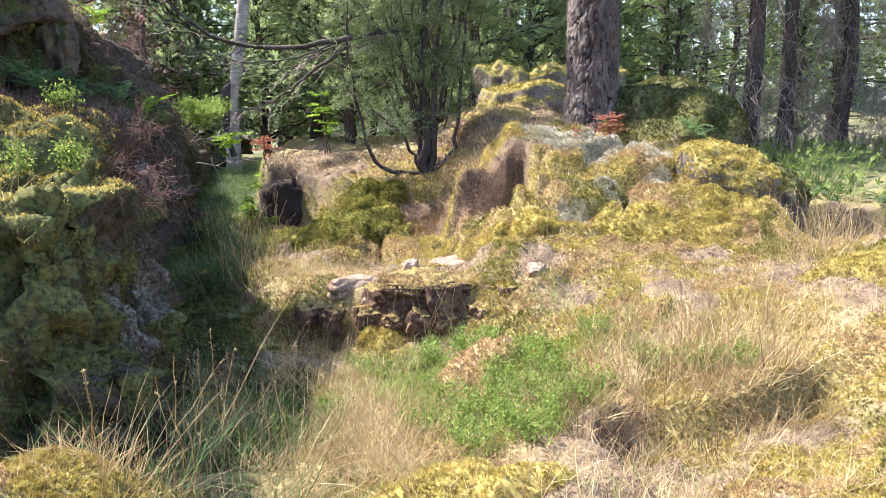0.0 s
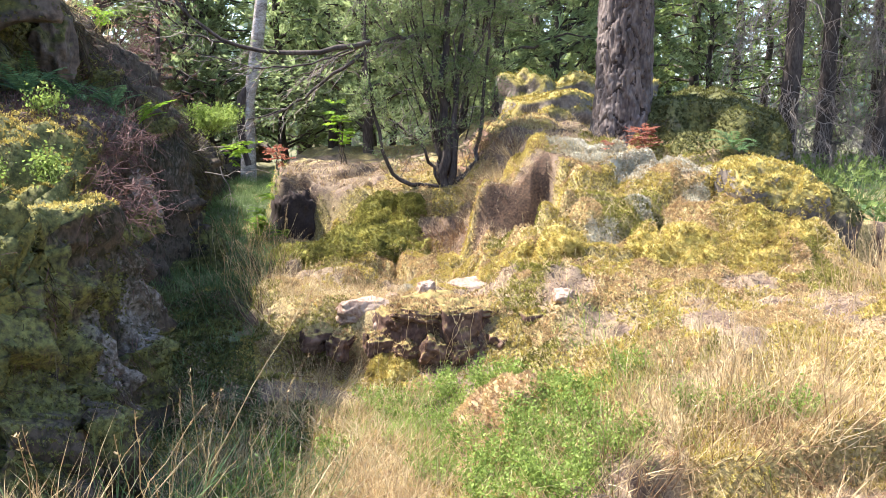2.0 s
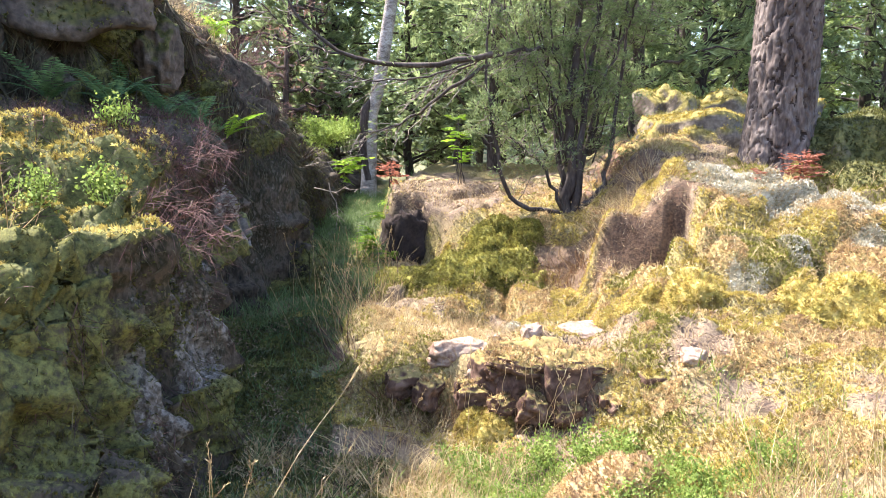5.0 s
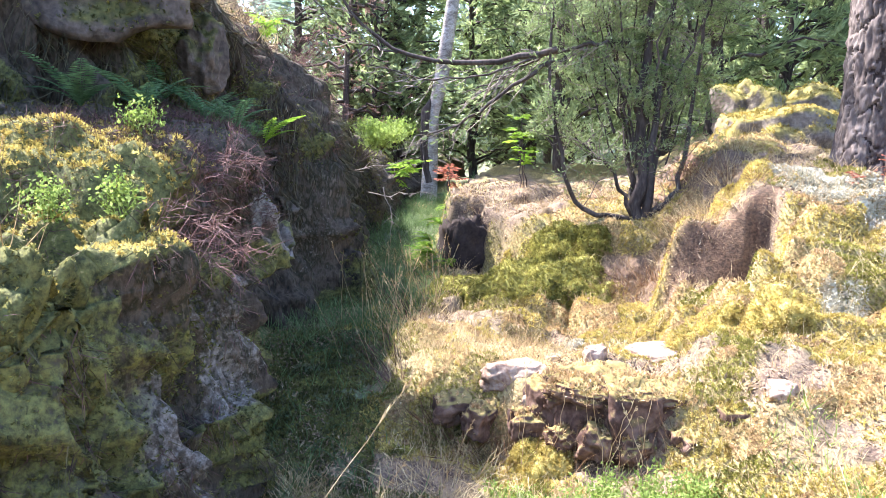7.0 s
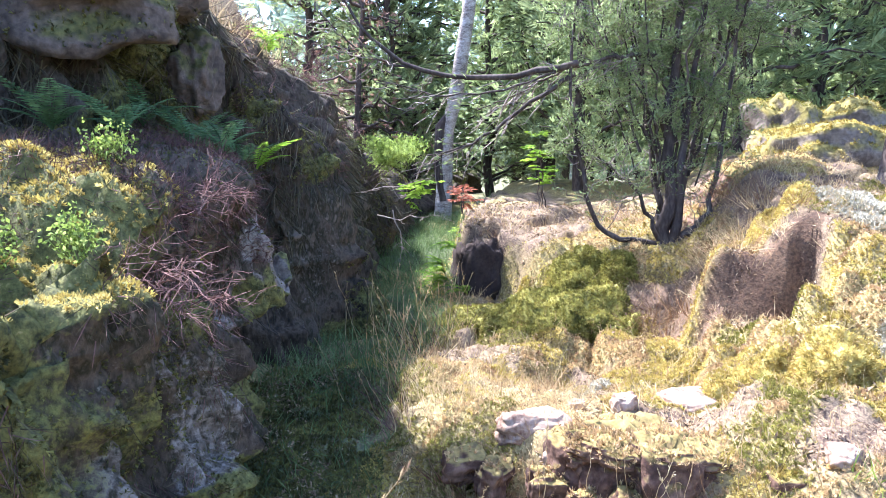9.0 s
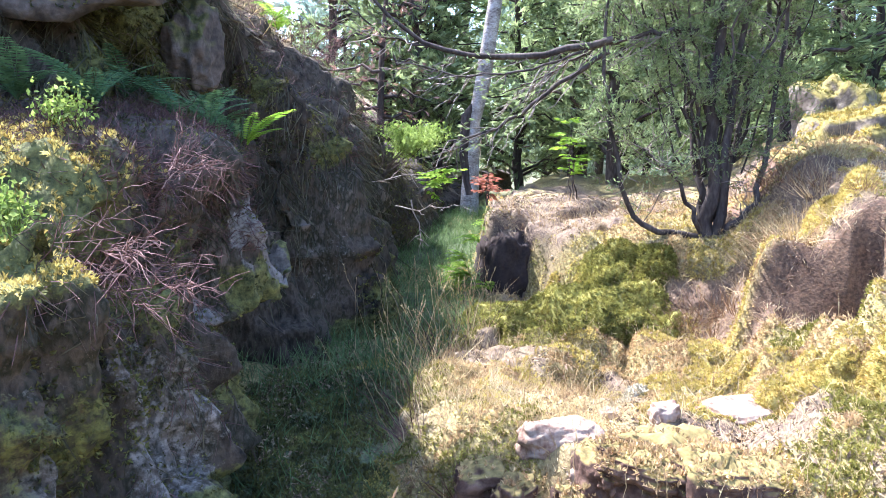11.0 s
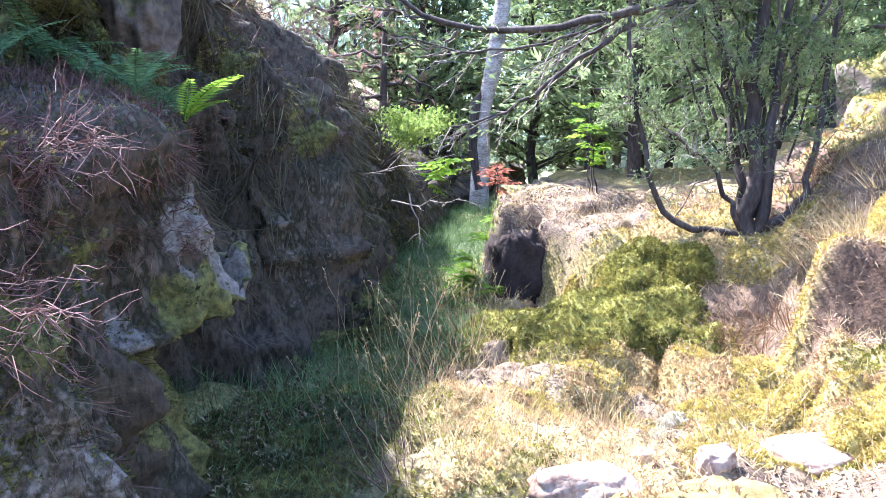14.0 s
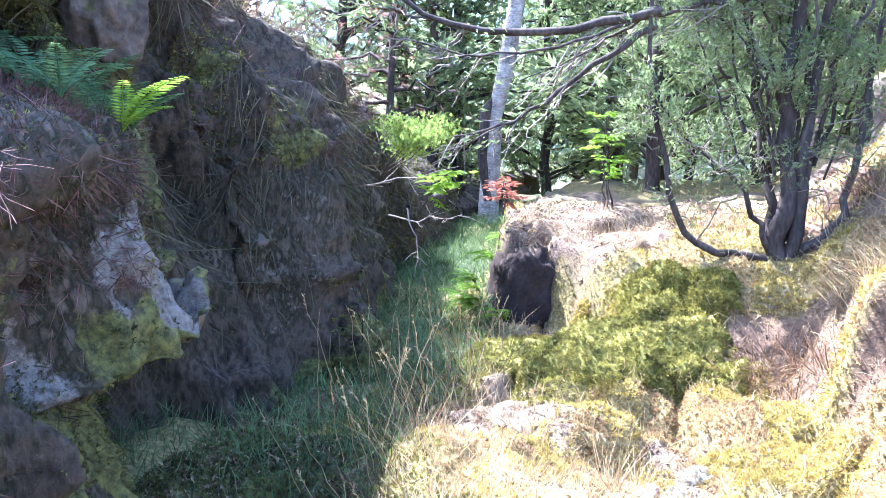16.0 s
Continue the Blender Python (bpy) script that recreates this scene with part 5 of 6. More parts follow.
# ---- the wood behind ----
DEAD_NEEDLE = material("dead_needles", [(.16, .085, .06), (.28, .165, .12), (.40, .26, .20)], 0.3, 0.06, translucent=0.4, island=0.4)
kinds = [
    conifer("spruce_tree", 51, 8.5, 0.5, 1.9, 0.13, SPRUCE, "dark green spruce in the wood behind", BARK_DARK, 0.45, 60, 40, 0.26),
    conifer("spruce_tree", 52, 10.0, 3.6, 1.7, 0.115, SPRUCE, "spruce with bare grey-brown dead lower twigs", BARK_DARK, 0.5, 36, 30, 0.28, dead=80),
    conifer("young_conifer", 53, 4.2, 0.25, 1.0, 0.06, JUNIPER, "bushy light green young conifer in the wood", BARK_DARK, -0.3, 60, 60, 0.17),
    conifer("deciduous_tree", 54, 8.0, 1.2, 2.0, 0.09, LIGHT_LEAF, "slender leafy tree with light sunlit leaves", BARK_DARK, 0.05, 46, 44, 0.15),
]
withered = conifer("young_conifer", 58, 3.4, 0.4, 0.9, 0.04, DEAD_NEEDLE, "withered red-brown young conifer above the wall", BARK_DARK, 0.1, 40, 22, 0.10)
withered.matrix_world = pose(-2.75, 9.3, near_top(wall_shape, -2.75, 9.3, 0.4) - 0.2)
spots = [
    (1, 5.20, 10.0), (1, 5.80, 10.2), (1, 6.60, 10.1), (1, 8.5, 10.5), (1, 9.6, 12.8),
    (0, 3.4, 17.0), (0, -2.2, 17.0), (0, 1.2, 18.0), (0, 6.5, 19.0), (3, -0.6, 14.9), (2, 0.9, 13.6), (2, -0.5, 13.4), (0, 0.3, 21.0), (0, -1.6, 21.5), (0, 2.6, 20.5),
    (2, -0.35, 9.6), (2, -0.95, 11.0), (2, -1.75, 11.6), (2, 2.7, 11.0), (2, 3.6, 11.6), (2, -2.6, 10.8), (2, 1.25, 9.4), (2, 2.1, 10.2), (2, 0.55, 10.4), (2, -0.1, 12.2), (2, 1.6, 12.6), (2, 4.9, 12.0), (2, 7.2, 12.4), (3, 6.6, 15.0), (3, 4.6, 15.0), (3, 9.2, 14.6), (2, 3.0, 12.2), (2, -2.75, 10.3), (2, -3.4, 11.0), (2, -3.9, 10.4), (2, -3.2, 12.4), (2, 4.0, 13.2), (2, -1.5, 12.8), 
    (3, -1.2, 14.0), (3, 0.9, 15.5), (3, 2.3, 13.4), (3, 5.2, 13.4), (3, 7.6, 15.8), (3, -3.4, 15.0), (3, 8.2, 13.0), (3, 3.6, 18.0), (3, -2.0, 18.0), (3, 6.4, 18.5), (3, 10.5, 16.5),
    (3, 11.0, 22.0), (3, -9.0, 22.0), 
]
r = np.random.default_rng(33)
used = set()
for kind_at, sx, sy in spots:
    spin, scale = r.uniform(0, 360), r.uniform(0.85, 1.15)
    foot = near_top(wall_shape, sx, sy, 0.5) - 0.3 if sx < -2.6 and sy < 15.5 else z_at(sx, sy) - 0.05
    here = pose(sx, sy, foot, 0, 0, spin)
    if kind_at in used:
        copy = copy_thing(kinds[kind_at], here)
        copy.scale = (scale,) * 3
    else:
        kinds[kind_at].matrix_world = here
        used.add(kind_at)
for x0, y0, lean, girth in ((0.95, 12.0, 0.1, 0.10), (3.0, 12.2, 0.5, 0.12), (-0.9, 11.4, 0.2, 0.07), (4.2, 14.5, 0.6, 0.12), (2.1, 11.5, -.1, .08)):
    pole = thing("slender_pine", "slender dark pine in the wood behind", "tree", (x0, y0, z_at(x0, y0)))
    part("trunk", tube([(0, 0, -.3), (lean * .2, 0, 1.5), (lean * .5, 0, 4), (lean, 0, 8)], [girth * 1.2, girth, girth * .8, girth * .4], 10), BARK_DARK, pole)
    part("crown", sprays(np.array([lean, 0, 7]) + r.normal(0, .8, (500, 3)), np.tile([0, 0, .2], (500, 1)) + r.normal(0, 1, (500, 3)), .25, .12, int(x0 * 10 + 700)), SPRUCE, pole, smooth=False)
# distant wood that closes the view
p = []
for k in range(17000):
    a, d = r.uniform(0, 2 * np.pi), r.uniform(26, 42)
    p.append((d * math.sin(a), 4 + d * math.cos(a), 0.2 + 12.0 * r.random() ** 1.2 * (0.65 + 0.35 * math.sin(a * 23) * math.sin(a * 7.7))))
p = np.array(p)
single("far_wood", sprays(p, r.normal(0, 1, p.shape) + [0, 0, -.4], 1.5, .8, 77), FAR_HAZE_GREEN, "far green wood all round, haze put into its colour", "wood", False, kind="stuff")

# low green growth under the trees
p, nrm = on_ground(9000, 3.0, 11.0, 6.6, 15.0, lambda x, y: ramp(fbm(x, y, 3, 1.2, 3, 131), -0.5, 0.3))
single("undergrowth", sprays(p + nrm * r.uniform(0.0, 0.30, (len(p), 1)), nrm + r.normal(0, 0.9, p.shape), 0.13, 0.07, 132), LIGHT_LEAF, "low green ferns and leaves under the trees", "undergrowth", False, kind="stuff")

RUST = material("rust_bracken", [(.09, .047, .024), (.20, .115, .056), (.32, .205, .115)], 0.1, 0.03, translucent=0.3, island=0.4)
# ---- small plants ----
def frond(line, wide, seed, pairs=16):
    """The leaflets of a fern frond along a line, smaller to its tip."""
    r = np.random.default_rng(seed)
    out = []
    u = np.linspace(0.14, 0.99, pairs)
    p = np.stack([np.interp(u * (len(line) - 1), np.arange(len(line)), line[:, c]) for c in range(3)], -1)
    w = unit(np.gradient(p, axis=0))
    side = unit(np.cross(w, [0, 0, 1.0]) + r.normal(0, 0.03, p.shape))
    size = wide * np.sin(np.clip(u * 1.05, 0, 1) * np.pi * 0.93) ** 0.7 + 0.004
    for s in (1, -1):
        y = unit(side * s + 0.45 * w + [0, 0, -0.12])
        x = unit(np.cross(y, np.cross(side, w)))
        turns = np.stack([x, y, np.cross(x, y)], -1)
        out.append(scatter(LEAF, p, turns, np.stack([np.full(pairs, wide * 0.30), size, np.full(pairs, wide * 0.3)], -1)))
    return joined(out)


def fern(place, fronds, long, seed, face=None, label="green fern with arching fronds", mat=FERN, droop=0.35):
    r = np.random.default_rng(seed)
    ob = thing("fern", label, "fern", place)
    for k in range(fronds):
        a = r.uniform(0, 6.28) if face is None else face + r.normal(0, 0.7)
        n = long * r.uniform(0.7, 1.2)
        u = np.linspace(0, 1, 9)
        rise = r.uniform(0.55, 1.0)
        line = np.stack([np.cos(a) * n * u ** 1.2 * 0.75, np.sin(a) * n * u ** 1.2 * 0.75, n * (rise * u - droop * 1.6 * u * u)], -1)
        f = part("frond", tube(line, np.linspace(0.003, 0.001, 9), 3), mat, ob)
        part("leaflets", frond(line, n * 0.16, seed * 31 + k), mat, f, smooth=False)
    return ob


def bilberry(place, tall, wide, seed, label="fresh green bilberry shrub with small leaves", mat=BERRY, leaf=0.015, stems=9, leaves=46):
    r = np.random.default_rng(seed)
    ob = thing("bilberry_shrub", label, "shrub", place)
    for k in range(stems):
        a, d = r.uniform(0, 6.28), wide * math.sqrt(r.random())
        root = np.array([d * 0.5 * math.cos(a), d * 0.5 * math.sin(a), -0.02])
        line = bent(root, root + [d * 0.6 * math.cos(a), d * 0.6 * math.sin(a), tall * r.uniform(0.6, 1.1)], -0.01, 0.012, 6, r)
        stem = part("stem", tube(line, np.linspace(0.0025, 0.001, 6), 3), mat, ob)
        p, w = along(line, leaves, seed * 77 + k, 0.25)
        part("leaves", sprays(p + r.normal(0, 0.022, p.shape), w + r.normal(0, 0.8, p.shape), leaf, leaf * 0.75, seed * 79 + k, LEAF, 0.6), mat, stem, smooth=False)
    return ob


def heather(place, long, seed, face=(1, 0, 0.2), stems=16, label="withered brown-purple heather with bare twigs", mat=HEATHER):
    r = np.random.default_rng(seed)
    ob = thing("heather", label, "shrub", place)
    for k in range(stems):
        way = unit(np.asarray(face) + r.normal(0, 0.55, 3))
        root = r.normal(0, long * 0.28, 3) * [1, 1, 0.1]
        line = bent(root, root + way * long * r.uniform(0.5, 1.2), -0.12 * long, 0.014, 7, r)
        stem = part("stem", tube(line, np.linspace(0.0018, 0.0008, 7), 3), mat, ob)
        fine = []
        for q in range(7):
            p0, w0 = along(line, 1, seed * 53 + k * 9 + q, 0.3)
            fine.append(tube(bent(p0[0], p0[0] + w0[0] * 0.06 + r.normal(0, 0.035, 3), 0, 0.004, 4, r), [0.0011, 0.001, 0.0009, 0.0007], 3))
        part("twigs", joined(fine), mat, stem)
    return ob


def tussock(place, long, count, seed, mat, label, lean=0.5, width=0.0035, heads=0, spread=0.08, face=(0, 0, 0)):
    """A grass tussock of arching blades; heads: stalks with seed heads."""
    r = np.random.default_rng(seed)
    ob = thing("grass_tussock", label, "grass", place)
    p = r.normal(0, spread, (count, 3)) * [1, 1, 0]
    part("blades", blades(p, long, width, lean, seed, face), mat, ob, smooth=False)
    for k in range(heads):
        root = r.normal(0, spread, 3) * [1, 1, 0]
        end = root + np.array([0, 0, long * r.uniform(1.0, 1.6)]) + r.normal(0, long * 0.3, 3) * [1, 1, 0.2] + np.asarray(face) * long
        line = bent(root, end, -0.04 * long, 0.004, 8, r)
        stalk = part("stalk", tube(line, np.linspace(0.0018, 0.0009, 8), 3), STRAW, ob)
        q, w = along(line, 14, seed * 13 + k, 0.74)
        part("seed_heads", sprays(q, w, 0.014, 0.004, seed * 17 + k, LEAF, 0.45), STRAW, stalk, smooth=False)
    return ob


def on_ledge(x, y, sink=0.01):
    return (x, y, near_top(ledge_shape, x, y) - sink)


def on_wall(x, y, sink=0.02):
    return (x, y, near_top(wall_shape, x, y, 0.09) - sink)


# ferns
for k, (x, y, n, long) in enumerate([(-1.28, 3.95, 5, .20), (-1.48, 4.05, 7, .26), (-1.62, 3.80, 7, .26), (-1.75, 4.1, 7, .28), (-1.85, 3.7, 6, .25), (-1.35, 4.25, 5, .18), (-1.55, 4.35, 6, .24), (-1.75, 4.45, 6, .24)]):
    fern(on_ledge(x, y), n + 3, long * 1.1, 500 + k, None, "shaded green fern on the rock ledge", FERN, 0.22)
for k, (x, y, z, n, long) in enumerate([(-1.10, 7.18, .72, 6, .22), (-1.16, 7.05, .60, 6, .22), (-1.14, 6.95, .48, 6, .24), (-1.06, 7.45, .80, 5, .2), (-1.18, 7.2, .52, 5, .22), (-1.02, 6.92, .30, 7, .24), (-.96, 6.98, .42, 5, .20), (-1.12, 6.98, .34, 6, .24), (-1.08, 6.9, .52, 5, .2)]):
    # the brighter leaf colour stands for sun on these ferns
    fern((x + .06, y - .42, z - .06), n + 2, long * 1.05, 520 + k, 3.9, "green fern hanging beside the mossy ledge, sunlight put into its colour", ROWAN_LIT_FERN)
# these ferns too carry sunlight in a brighter green
fern(on_ledge(-1.20, 4.05), 4, .22, 539, -0.3, "sunlit yellow-green fern on the rock ledge", ROWAN_LIT_FERN, 0.2)
fern(on_wall(-1.98, 5.66), 8, .26, 540, None, "sunlit yellow-green fern on the wall's edge", ROWAN_LIT_FERN)
fern(on_wall(-2.04, 5.80), 7, .22, 541, None, "sunlit yellow-green fern on the wall's edge", ROWAN_LIT_FERN)
for k, (x, y, z, long) in enumerate([(2.42, 5.28, 1.16, .24), (2.52, 5.4, 1.12, .22), (2.35, 7.2, 1.30, .24), (2.55, 7.4, 1.30, .24), (2.75, 7.6, 1.28, .24), (2.15, 7.3, 1.32, .2)]):
    fern((x, y, z), 7, long, 550 + k, None, "sunlit green fern on the dome")
for k, (x, y) in enumerate([(4.1, 6.6), (4.5, 6.8), (4.9, 6.6), (3.7, 6.7), (5.4, 6.9), (4.2, 7.3), (5.0, 7.4), (3.5, 7.2)]):
    fern(set_down(x, y, 0.02), 9, .36, 560 + k, None, "green fern at the foot of the wood")
# bilberry in the sun
for k, (x, y, tall, wide) in enumerate([(.52, 3.62, .15, .10), (.66, 3.58, .13, .10), (.38, 3.55, .10, .10), (.20, 3.58, .09, .10), (.05, 3.52, .08, .09), (.80, 3.40, .10, .10), (.62, 3.10, .13, .11), (.72, 2.92, .14, .12), (.52, 2.85, .14, .11), (.60, 2.70, .13, .12), (.90, 2.98, .12, .10), (.42, 3.05, .10, .10), (.30, 3.30, .08, .1), (1.30, 2.95, .13, .08), (1.62, 2.75, .13, .08), (.95, 3.25, .09, .1), (.42, 2.62, .12, .12), (.25, 2.80, .10, .1), (.12, 3.35, .09, .1), (.70, 3.25, .1, .1), (.48, 2.45, .12, .12), (.82, 2.62, .12, .1), (1.05, 2.85, .1, .09), (-.05, 3.62, .08, .09), (.33, 3.70, .09, .1), (1.15, 3.3, .1, .08), (.66, 2.55, .17, .12), (.78, 2.78, .17, .11), (.58, 2.95, .15, .12), (.92, 2.75, .14, .1), (.46, 2.75, .13, .11), (.70, 2.40, .14, .12), (.85, 3.12, .12, .1), (.56, 3.45, .15, .1), (1.48, 2.85, .14, .08)]):
    bilberry(set_down(x, y), tall, wide, 600 + k, leaves=60)
for k, (x, y) in enumerate([(-1.18, 3.02), (-1.36, 2.9), (-1.32, 3.35)]):
    bilberry(on_ledge(x, y), .11, .06, 640 + k, "sunlit green bilberry shrub on the rock ledge")
for k, (x, y) in enumerate([(-.42, 3.15), (-.35, 2.85), (-.18, 3.05), (-.48, 2.6)]):
    bilberry(set_down(x, y), .12, .08, 650 + k, "small leafy shrub in the shade")
bilberry((1.42, 8.05, 1.72), .16, .10, 656, "small leafy shrub on the grey boulder")
# heather on ledge and wall
for k, (x, y, long) in enumerate([(-.98, 3.05, .17), (-1.02, 3.22, .16), (-1.08, 3.48, .14)]):
    heather(on_ledge(x, y), long, 700 + k, (0.75, -0.15, 0.15))
for k, (x, y) in enumerate([(-1.95, 6.0), (-2.02, 6.3), (-2.10, 6.7), (-2.16, 7.0), (-1.9, 5.7), (-2.25, 7.4), (-2.0, 5.3), (-2.1, 5.0)]):
    heather(on_wall(x, y), .24, 720 + k, (0.6, -0.1, 0.25), 18)
# dry plants with seed plumes on the ledge's near end
for k, (x, y) in enumerate([(-1.30, 2.55), (-1.4, 2.7)]):
    tussock(on_ledge(x, y), .24, 12, 740 + k, STRAW, "dry grass tuft with pale plumes on the ledge", 0.5, .0025, 4, .06)
# long grass in the shaded foreground
for k, (x, y, long) in enumerate([(-.55, 2.35, .34), (-.40, 2.55, .30), (-.68, 2.15, .36), (-.30, 2.20, .30), (-.50, 2.85, .28), (-.22, 2.75, .24), (-.62, 2.6, .3), (-.45, 1.95, .32)]):
    tussock(set_down(x, y), long, 70, 760 + k, GREEN_GRASS, "long arching grey-green grass in the shade", 0.75, .0035, 2, .10, (0.15, 0, 0))
for k, (x, y, long) in enumerate([(1.25, 2.92, .30), (1.42, 3.0, .32), (1.58, 3.05, .30), (1.38, 2.75, .30), (1.70, 2.9, .30), (1.15, 3.1, .26), (1.9, 3.1, .28), (1.55, 2.7, .3)]):
    tussock(set_down(x, y), long, 70, 780 + k, STRAW, "tall straw-yellow dry grass in the sun", 0.28, .003, 5, .09)
for k, (x, y) in enumerate([(2.45, 3.85), (2.62, 3.95), (2.80, 4.05), (2.55, 3.70), (2.95, 4.2), (2.75, 3.8)]):
    tussock(set_down(x, y), .24, 40, 800 + k, STRAW, "backlit dry grass with seed heads", 0.4, .0028, 8, .07)
for k, (x, y, long) in enumerate([(0.95, 2.75, .22), (1.10, 2.60, .24), (1.02, 2.45, .22), (1.25, 2.5, .22)]):
    tussock(set_down(x, y), long * .8, 80, 820 + k, STRAW, "matted brown dry grass tussock", 0.9, .003, 0, .10)
for k, (x, y, long) in enumerate([(.02, 2.6, .2), (-.1, 2.9, .2), (.15, 2.45, .2), (.3, 2.4, .18), (-.15, 3.3, .18), (.1, 3.0, .16), (-.3, 3.75, .2), (-.42, 4.0, .2), (-.2, 3.95, .18)]):
    tussock(set_down(x, y), long, 90, 840 + k, STRAW, "loose pale dry grass in the sun", 0.7, .0026, 1, .10)
for k, (x, y, long) in enumerate([(-.12, 5.02, .2), (-.05, 5.12, .18)]):
    tussock(set_down(x, y), long, 60, 860 + k, STRAW, "spreading straw tuft on the sunlit terrace", 0.45, .0026, 0, .02)
# rust-coloured stalks along the ledge's edge, leaning over the trench
for k, (x, y, long) in enumerate([(-.82, 4.7, .20), (-.85, 5.0, .26), (-.86, 5.25, .30), (-.84, 5.5, .30), (-.82, 5.8, .28), (-.9, 6.2, .26), (-.7, 4.35, .22)]):
    tussock(set_down(x, y), long, 46, 870 + k, STRAW if k % 2 else HEATHER, "rust-brown grass leaning over the trench", 0.55, .003, 3, .07, (-0.2, -0.25, 0))
for k, (x, y, long) in enumerate([(-1.05, 4.9, .42), (-1.1, 5.2, .42), (-1.2, 5.5, .40), (-.98, 4.65, .35), (-1.25, 6.0, .4)]):
    tussock(set_down(x, y), long * .8, 10, 880 + k, GREEN_GRASS, "thin shaded grass with pale seed heads", 0.5, .003, 2, .08, (0.3, 0, 0))
for k, (x, y, long) in enumerate([(4.4, 8.6, .4), (5.0, 8.0, .4), (5.7, 8.9, .4), (3.9, 7.2, .3), (4.6, 7.4, .35), (6.2, 8.0, .4)]):
    tussock(set_down(x, y), long, 110, 890 + k, GREEN_GRASS, "green grass at the foot of the wood", 0.5, .006, 0, .15)
for k, (x, y, long) in enumerate([(.78, 5.95, .2), (.92, 6.05, .2), (.86, 5.82, .18), (1.02, 6.2, .2), (.72, 6.2, .16)]):
    tussock(set_down(x, y), long, 90, 1010 + k, STRAW, "pale dry grass draped over the dome's side", 0.6, .0028, 0, .07, (-.2, -.3, 0))
for k, (x, y, long) in enumerate([(.48, 5.75, .16), (.55, 5.95, .18), (.42, 6.05, .16), (.6, 5.6, .14), (.35, 5.9, .14)]):
    tussock(set_down(x, y), long, 80, 1020 + k, RUST, "matted rust-brown dead bracken", 0.9, .004, 0, .08)
for k, (x, y, long) in enumerate([(-.42, 2.05, .42), (-.25, 2.35, .36), (-.6, 2.4, .40), (-.5, 2.75, .32), (-.7, 1.9, .38)]):
    tussock(set_down(x, y), long, 40, 1030 + k, STRAW, "long pale arching grass in the shade", 0.9, .003, 3, .10, (0.2, -.1, 0))
for k, (x, y, long) in enumerate([(-.12, 4.02, .12), (-.3, 4.08, .14), (-.42, 4.15, .14)]):
    tussock(set_down(x, y), long, 90, 1040 + k, RUST, "brown root mat at the broken step", 0.8, .004, 0, .07)
for k, (x, y, long) in enumerate([(.12, 3.93, .24), (.3, 3.9, .26), (.45, 3.86, .26), (.65, 3.86, .22), (.82, 3.82, .22), (.2, 3.92, .22), (.38, 3.88, .24), (.55, 3.88, .22), (0., 3.96, .2)]):
    tussock(set_down(x, y), long, 14, 1050 + k, RUST, "thin reddish grass stalks before the slab", 0.3, .0022, 2, .07)
for k, (x, y, long) in enumerate([(.82, 2.62, .26), (.95, 2.68, .30), (1.08, 2.66, .30), (1.2, 2.70, .32), (1.34, 2.66, .32), (1.48, 2.64, .30), (1.6, 2.62, .28), (1.74, 2.6, .26), (.9, 2.45, .24), (1.15, 2.42, .26), (1.4, 2.40, .24), (1.65, 2.38, .24)]):
    tussock(set_down(x, y), long * 0.75, 40, 1060 + k, RUST if k % 3 else STRAW, "tall brown dry grass over the near hollow", 0.55, .0028, 3, .08, (0.1, -0.35, 0))
for k, (x, y, long) in enumerate([(.95, 6.45, .18), (1.1, 6.6, .2), (.85, 6.7, .18), (1.2, 6.9, .2), (.98, 6.95, .18), (.75, 7.0, .18), (1.05, 6.25, .16), (.3, 7.1, .16), (.05, 7.2, .16)]):
    tussock(set_down(x, y), long, 80, 1080 + k, STRAW if k % 2 else RUST, "dry grass and dead bracken behind the juniper", 0.8, .003, 1, .10)
for k, (x, y, long) in enumerate([(-.80, 4.6, .28), (-.90, 5.0, .34), (-.95, 5.4, .36), (-1.1, 5.2, .36), (-1.0, 5.8, .30)]):
    tussock(set_down(x, y), long, 3, 1100 + k, STRAW if k % 3 else RUST, "thin pale grass with nodding seed heads at the trench", 0.6, .002, 3, .09, (-0.3 + 0.35 * (k % 3), -0.3, 0))
for k, (x, y, long) in enumerate([(.70, 5.54, .10), (.80, 5.53, .13), (.90, 5.54, .12), (1.00, 5.55, .14), (1.10, 5.56, .12), (.62, 5.62, .12), (.95, 5.36, .08), (.75, 5.34, .09)]):
    tussock(set_down(x, y), long, 70, 1120 + k, STRAW if k % 2 else RUST, "short dry grass draped over the earth cut", 0.7, .0026, 0, .05, (0, -0.8, -0.3))
# single long straw in front of the rock face
straw = thing("grass_stalk", "single long pale grass stalk leaning across the shade", "grass", (-.62, 2.45, .38))
line = bent((0, 0, -.35), (.42, .42, .36), -0.03, 0.003, 10)
part("stalk", tube(line, np.linspace(.0026, .001, 10), 4), STRAW, straw)
q, w = along(line, 20, 77, 0.82)
part("seed_heads", sprays(q, w, .03, .006, 78, LEAF, .5), STRAW, straw, smooth=False)


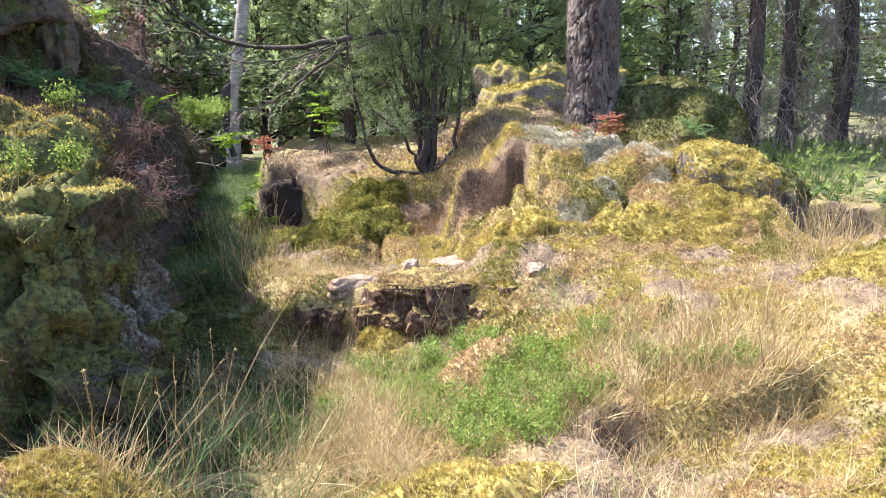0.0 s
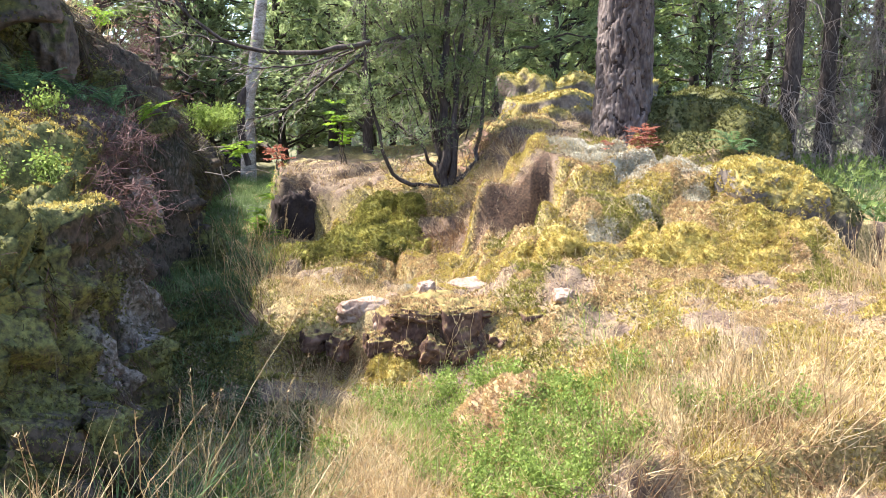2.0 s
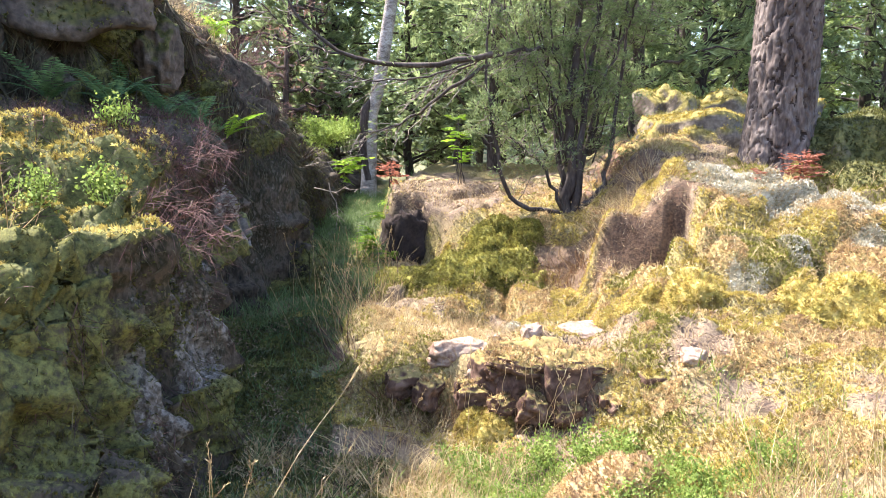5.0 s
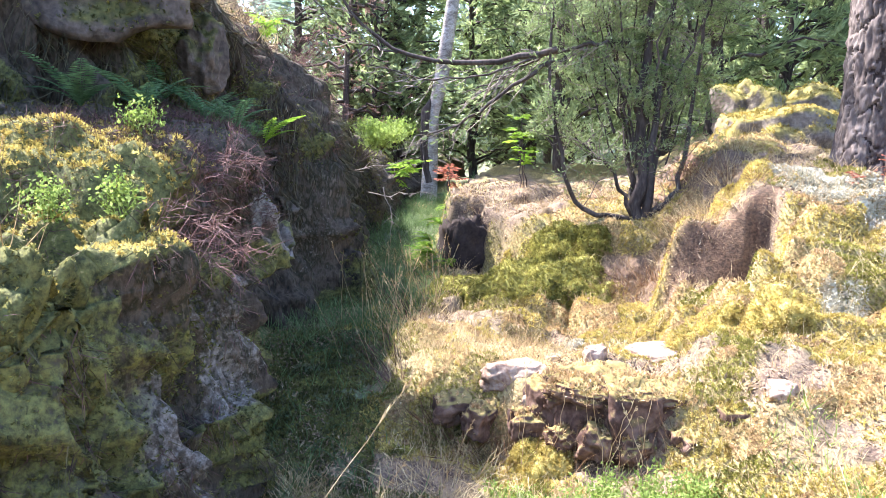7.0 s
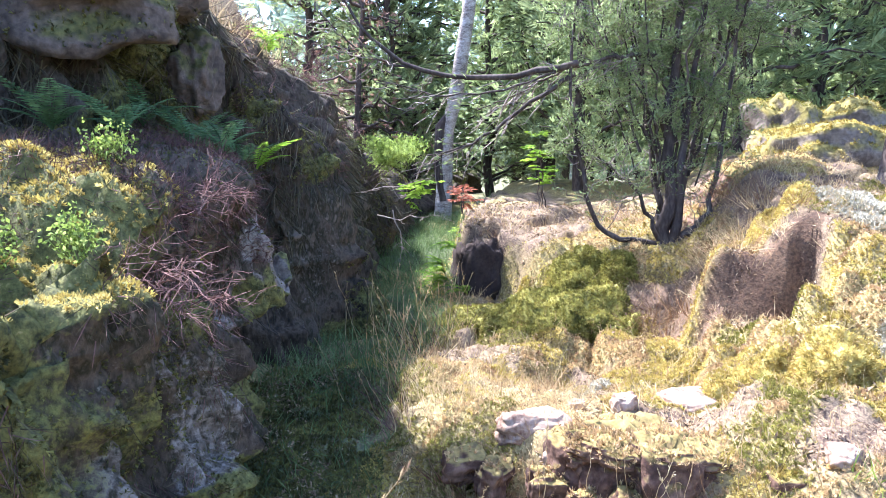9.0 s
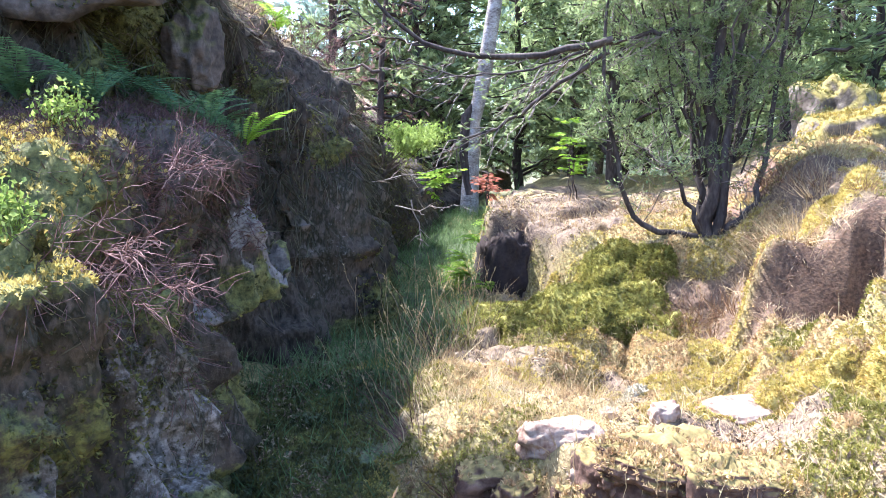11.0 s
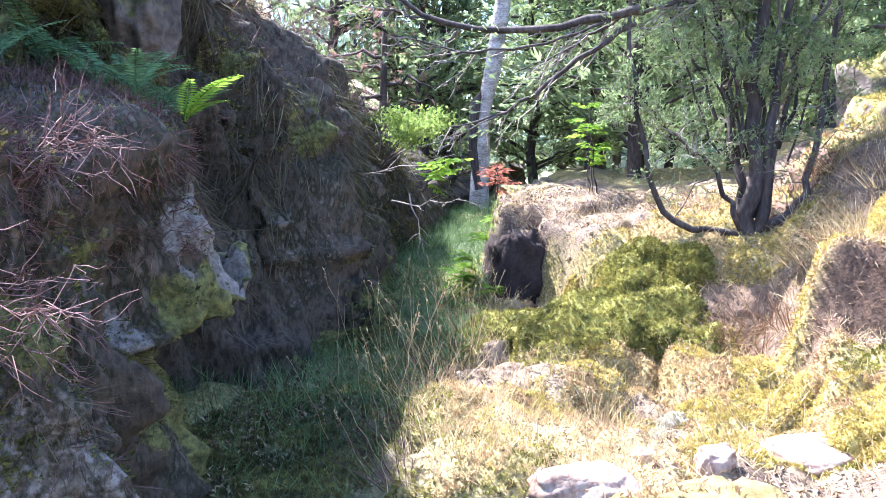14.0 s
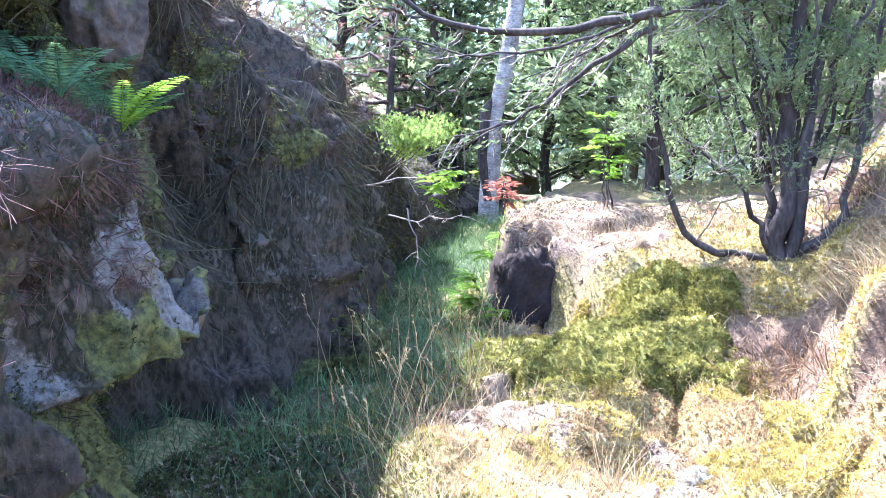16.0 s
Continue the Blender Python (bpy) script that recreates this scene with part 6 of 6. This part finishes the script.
# rowan sapling and sprigs
def rowan(place, tall, seed, label, stems=3, lean=(0, 0), mat=ROWAN_LIT_FERN, leaflets=7, size=0.05, per=9):
    r = np.random.default_rng(seed)
    ob = thing("rowan_sapling", label, "sapling", place)
    for k in range(stems):
        top = np.array([lean[0] + r.normal(0, 0.05), lean[1] + r.normal(0, 0.05), tall * r.uniform(0.75, 1.05)])
        line = bent((r.normal(0, .02), r.normal(0, .02), -.03), top, 0, 0.008, 8, r)
        stem = part("stem", tube(line, np.linspace(.006, .002, 8), 4), BARK_DARK, ob)
        shapes = []
        for q in range(per):
            p0, w0 = along(line, 1, seed * 41 + k * 20 + q, 0.35)
            way = unit(r.normal(0, 1, 3) * [1, 1, 0.2] + [0, 0, 0.1])
            tip = p0[0] + way * r.uniform(0.09, 0.15)
            n = leaflets
            u = np.linspace(0.3, 1, n)[:, None]
            base = p0[0] * (1 - u) + tip * u
            side = unit(np.cross(way, [0, 0, 1.0]))
            for s in (1, -1):
                shapes.append(sprays(base, np.tile(side * s + way * 0.5 + [0, 0, -.25], (n, 1)), size, size * 0.42, seed * 7 + k * 40 + q * 2 + (s > 0), LEAF, 0.12))
        part("leaves", joined(shapes), mat, stem, smooth=False)
    return ob


rowan((-.485, 7.5, z_at(-.485, 7.5)), .62, 901, "young rowan sapling with fresh green leaves", 3)
rowan((-1.42, 6.55, 1.02), .16, 902, "bright green rowan sprig hanging by the birch", 2, (.2, -.1))
rowan((-1.02, 6.9, .95), .17, 903, "withered red rowan sprig beside the birch", 2, (0, 0), RED_LEAF, 5, .045, 9)
rowan((1.92, 5.78, z_at(1.92, 5.78)), .22, 904, "withered red-brown conifer sprig at the pine's foot", 4, (.05, 0), RED_LEAF, 10, .03, 10)
rowan((1.78, 5.72, z_at(1.78, 5.72)), .12, 905, "withered red-brown sprig at the pine's foot", 3, (-.05, 0), RED_LEAF, 10, .03, 8)
bush = thing("young_juniper", "small rounded light green juniper bush by the trench", "shrub", (-1.56, 6.75, 1.30))
r = np.random.default_rng(8)
for k in range(9):
    end = np.array([r.uniform(-.12, .22), r.uniform(-.14, .14), r.uniform(.0, .17)])
    twig = part("branch", tube(bent((-.3, .05, -.25), end, 0, .01, 6, r), np.linspace(.006, .002, 6), 4), BARK_DARK, bush)
    p = end * [.8, 1, .8] + r.normal(0, .045, (300, 3)) * [1.3, 1, .8]
    part("needles", sprays(p, r.normal(0, .6, p.shape) + [0, 0, .7], .035, .016, 960 + k), BERRY, twig, smooth=False)
# bare twigs by the birch
for k, (a, b) in enumerate([((-1.5, 6.3, .95), (-1.05, 6.2, .98)), ((-1.35, 6.2, 1.0), (-1.2, 6.1, .72)), ((-1.9, 6.3, 1.1), (-1.1, 6.3, 1.22))]):
    tw = thing("bare_twig", "thin bare grey twig over the trench", "twig", a)
    line = bent((0, 0, 0), np.subtract(b, a), .03, .012, 8, r)
    part("stem", tube(line, np.linspace(.005, .0015, 8), 4), TWIG, tw)
    for q in range(6):
        p0, w0 = along(line, 1, 970 + k * 7 + q, .3)
        part("side_twig", tube(bent(p0[0], p0[0] + w0[0] * .06 + r.normal(0, .05, 3), 0, .006, 4, r), [.0025, .002, .0016, .001], 3), TWIG, tw)
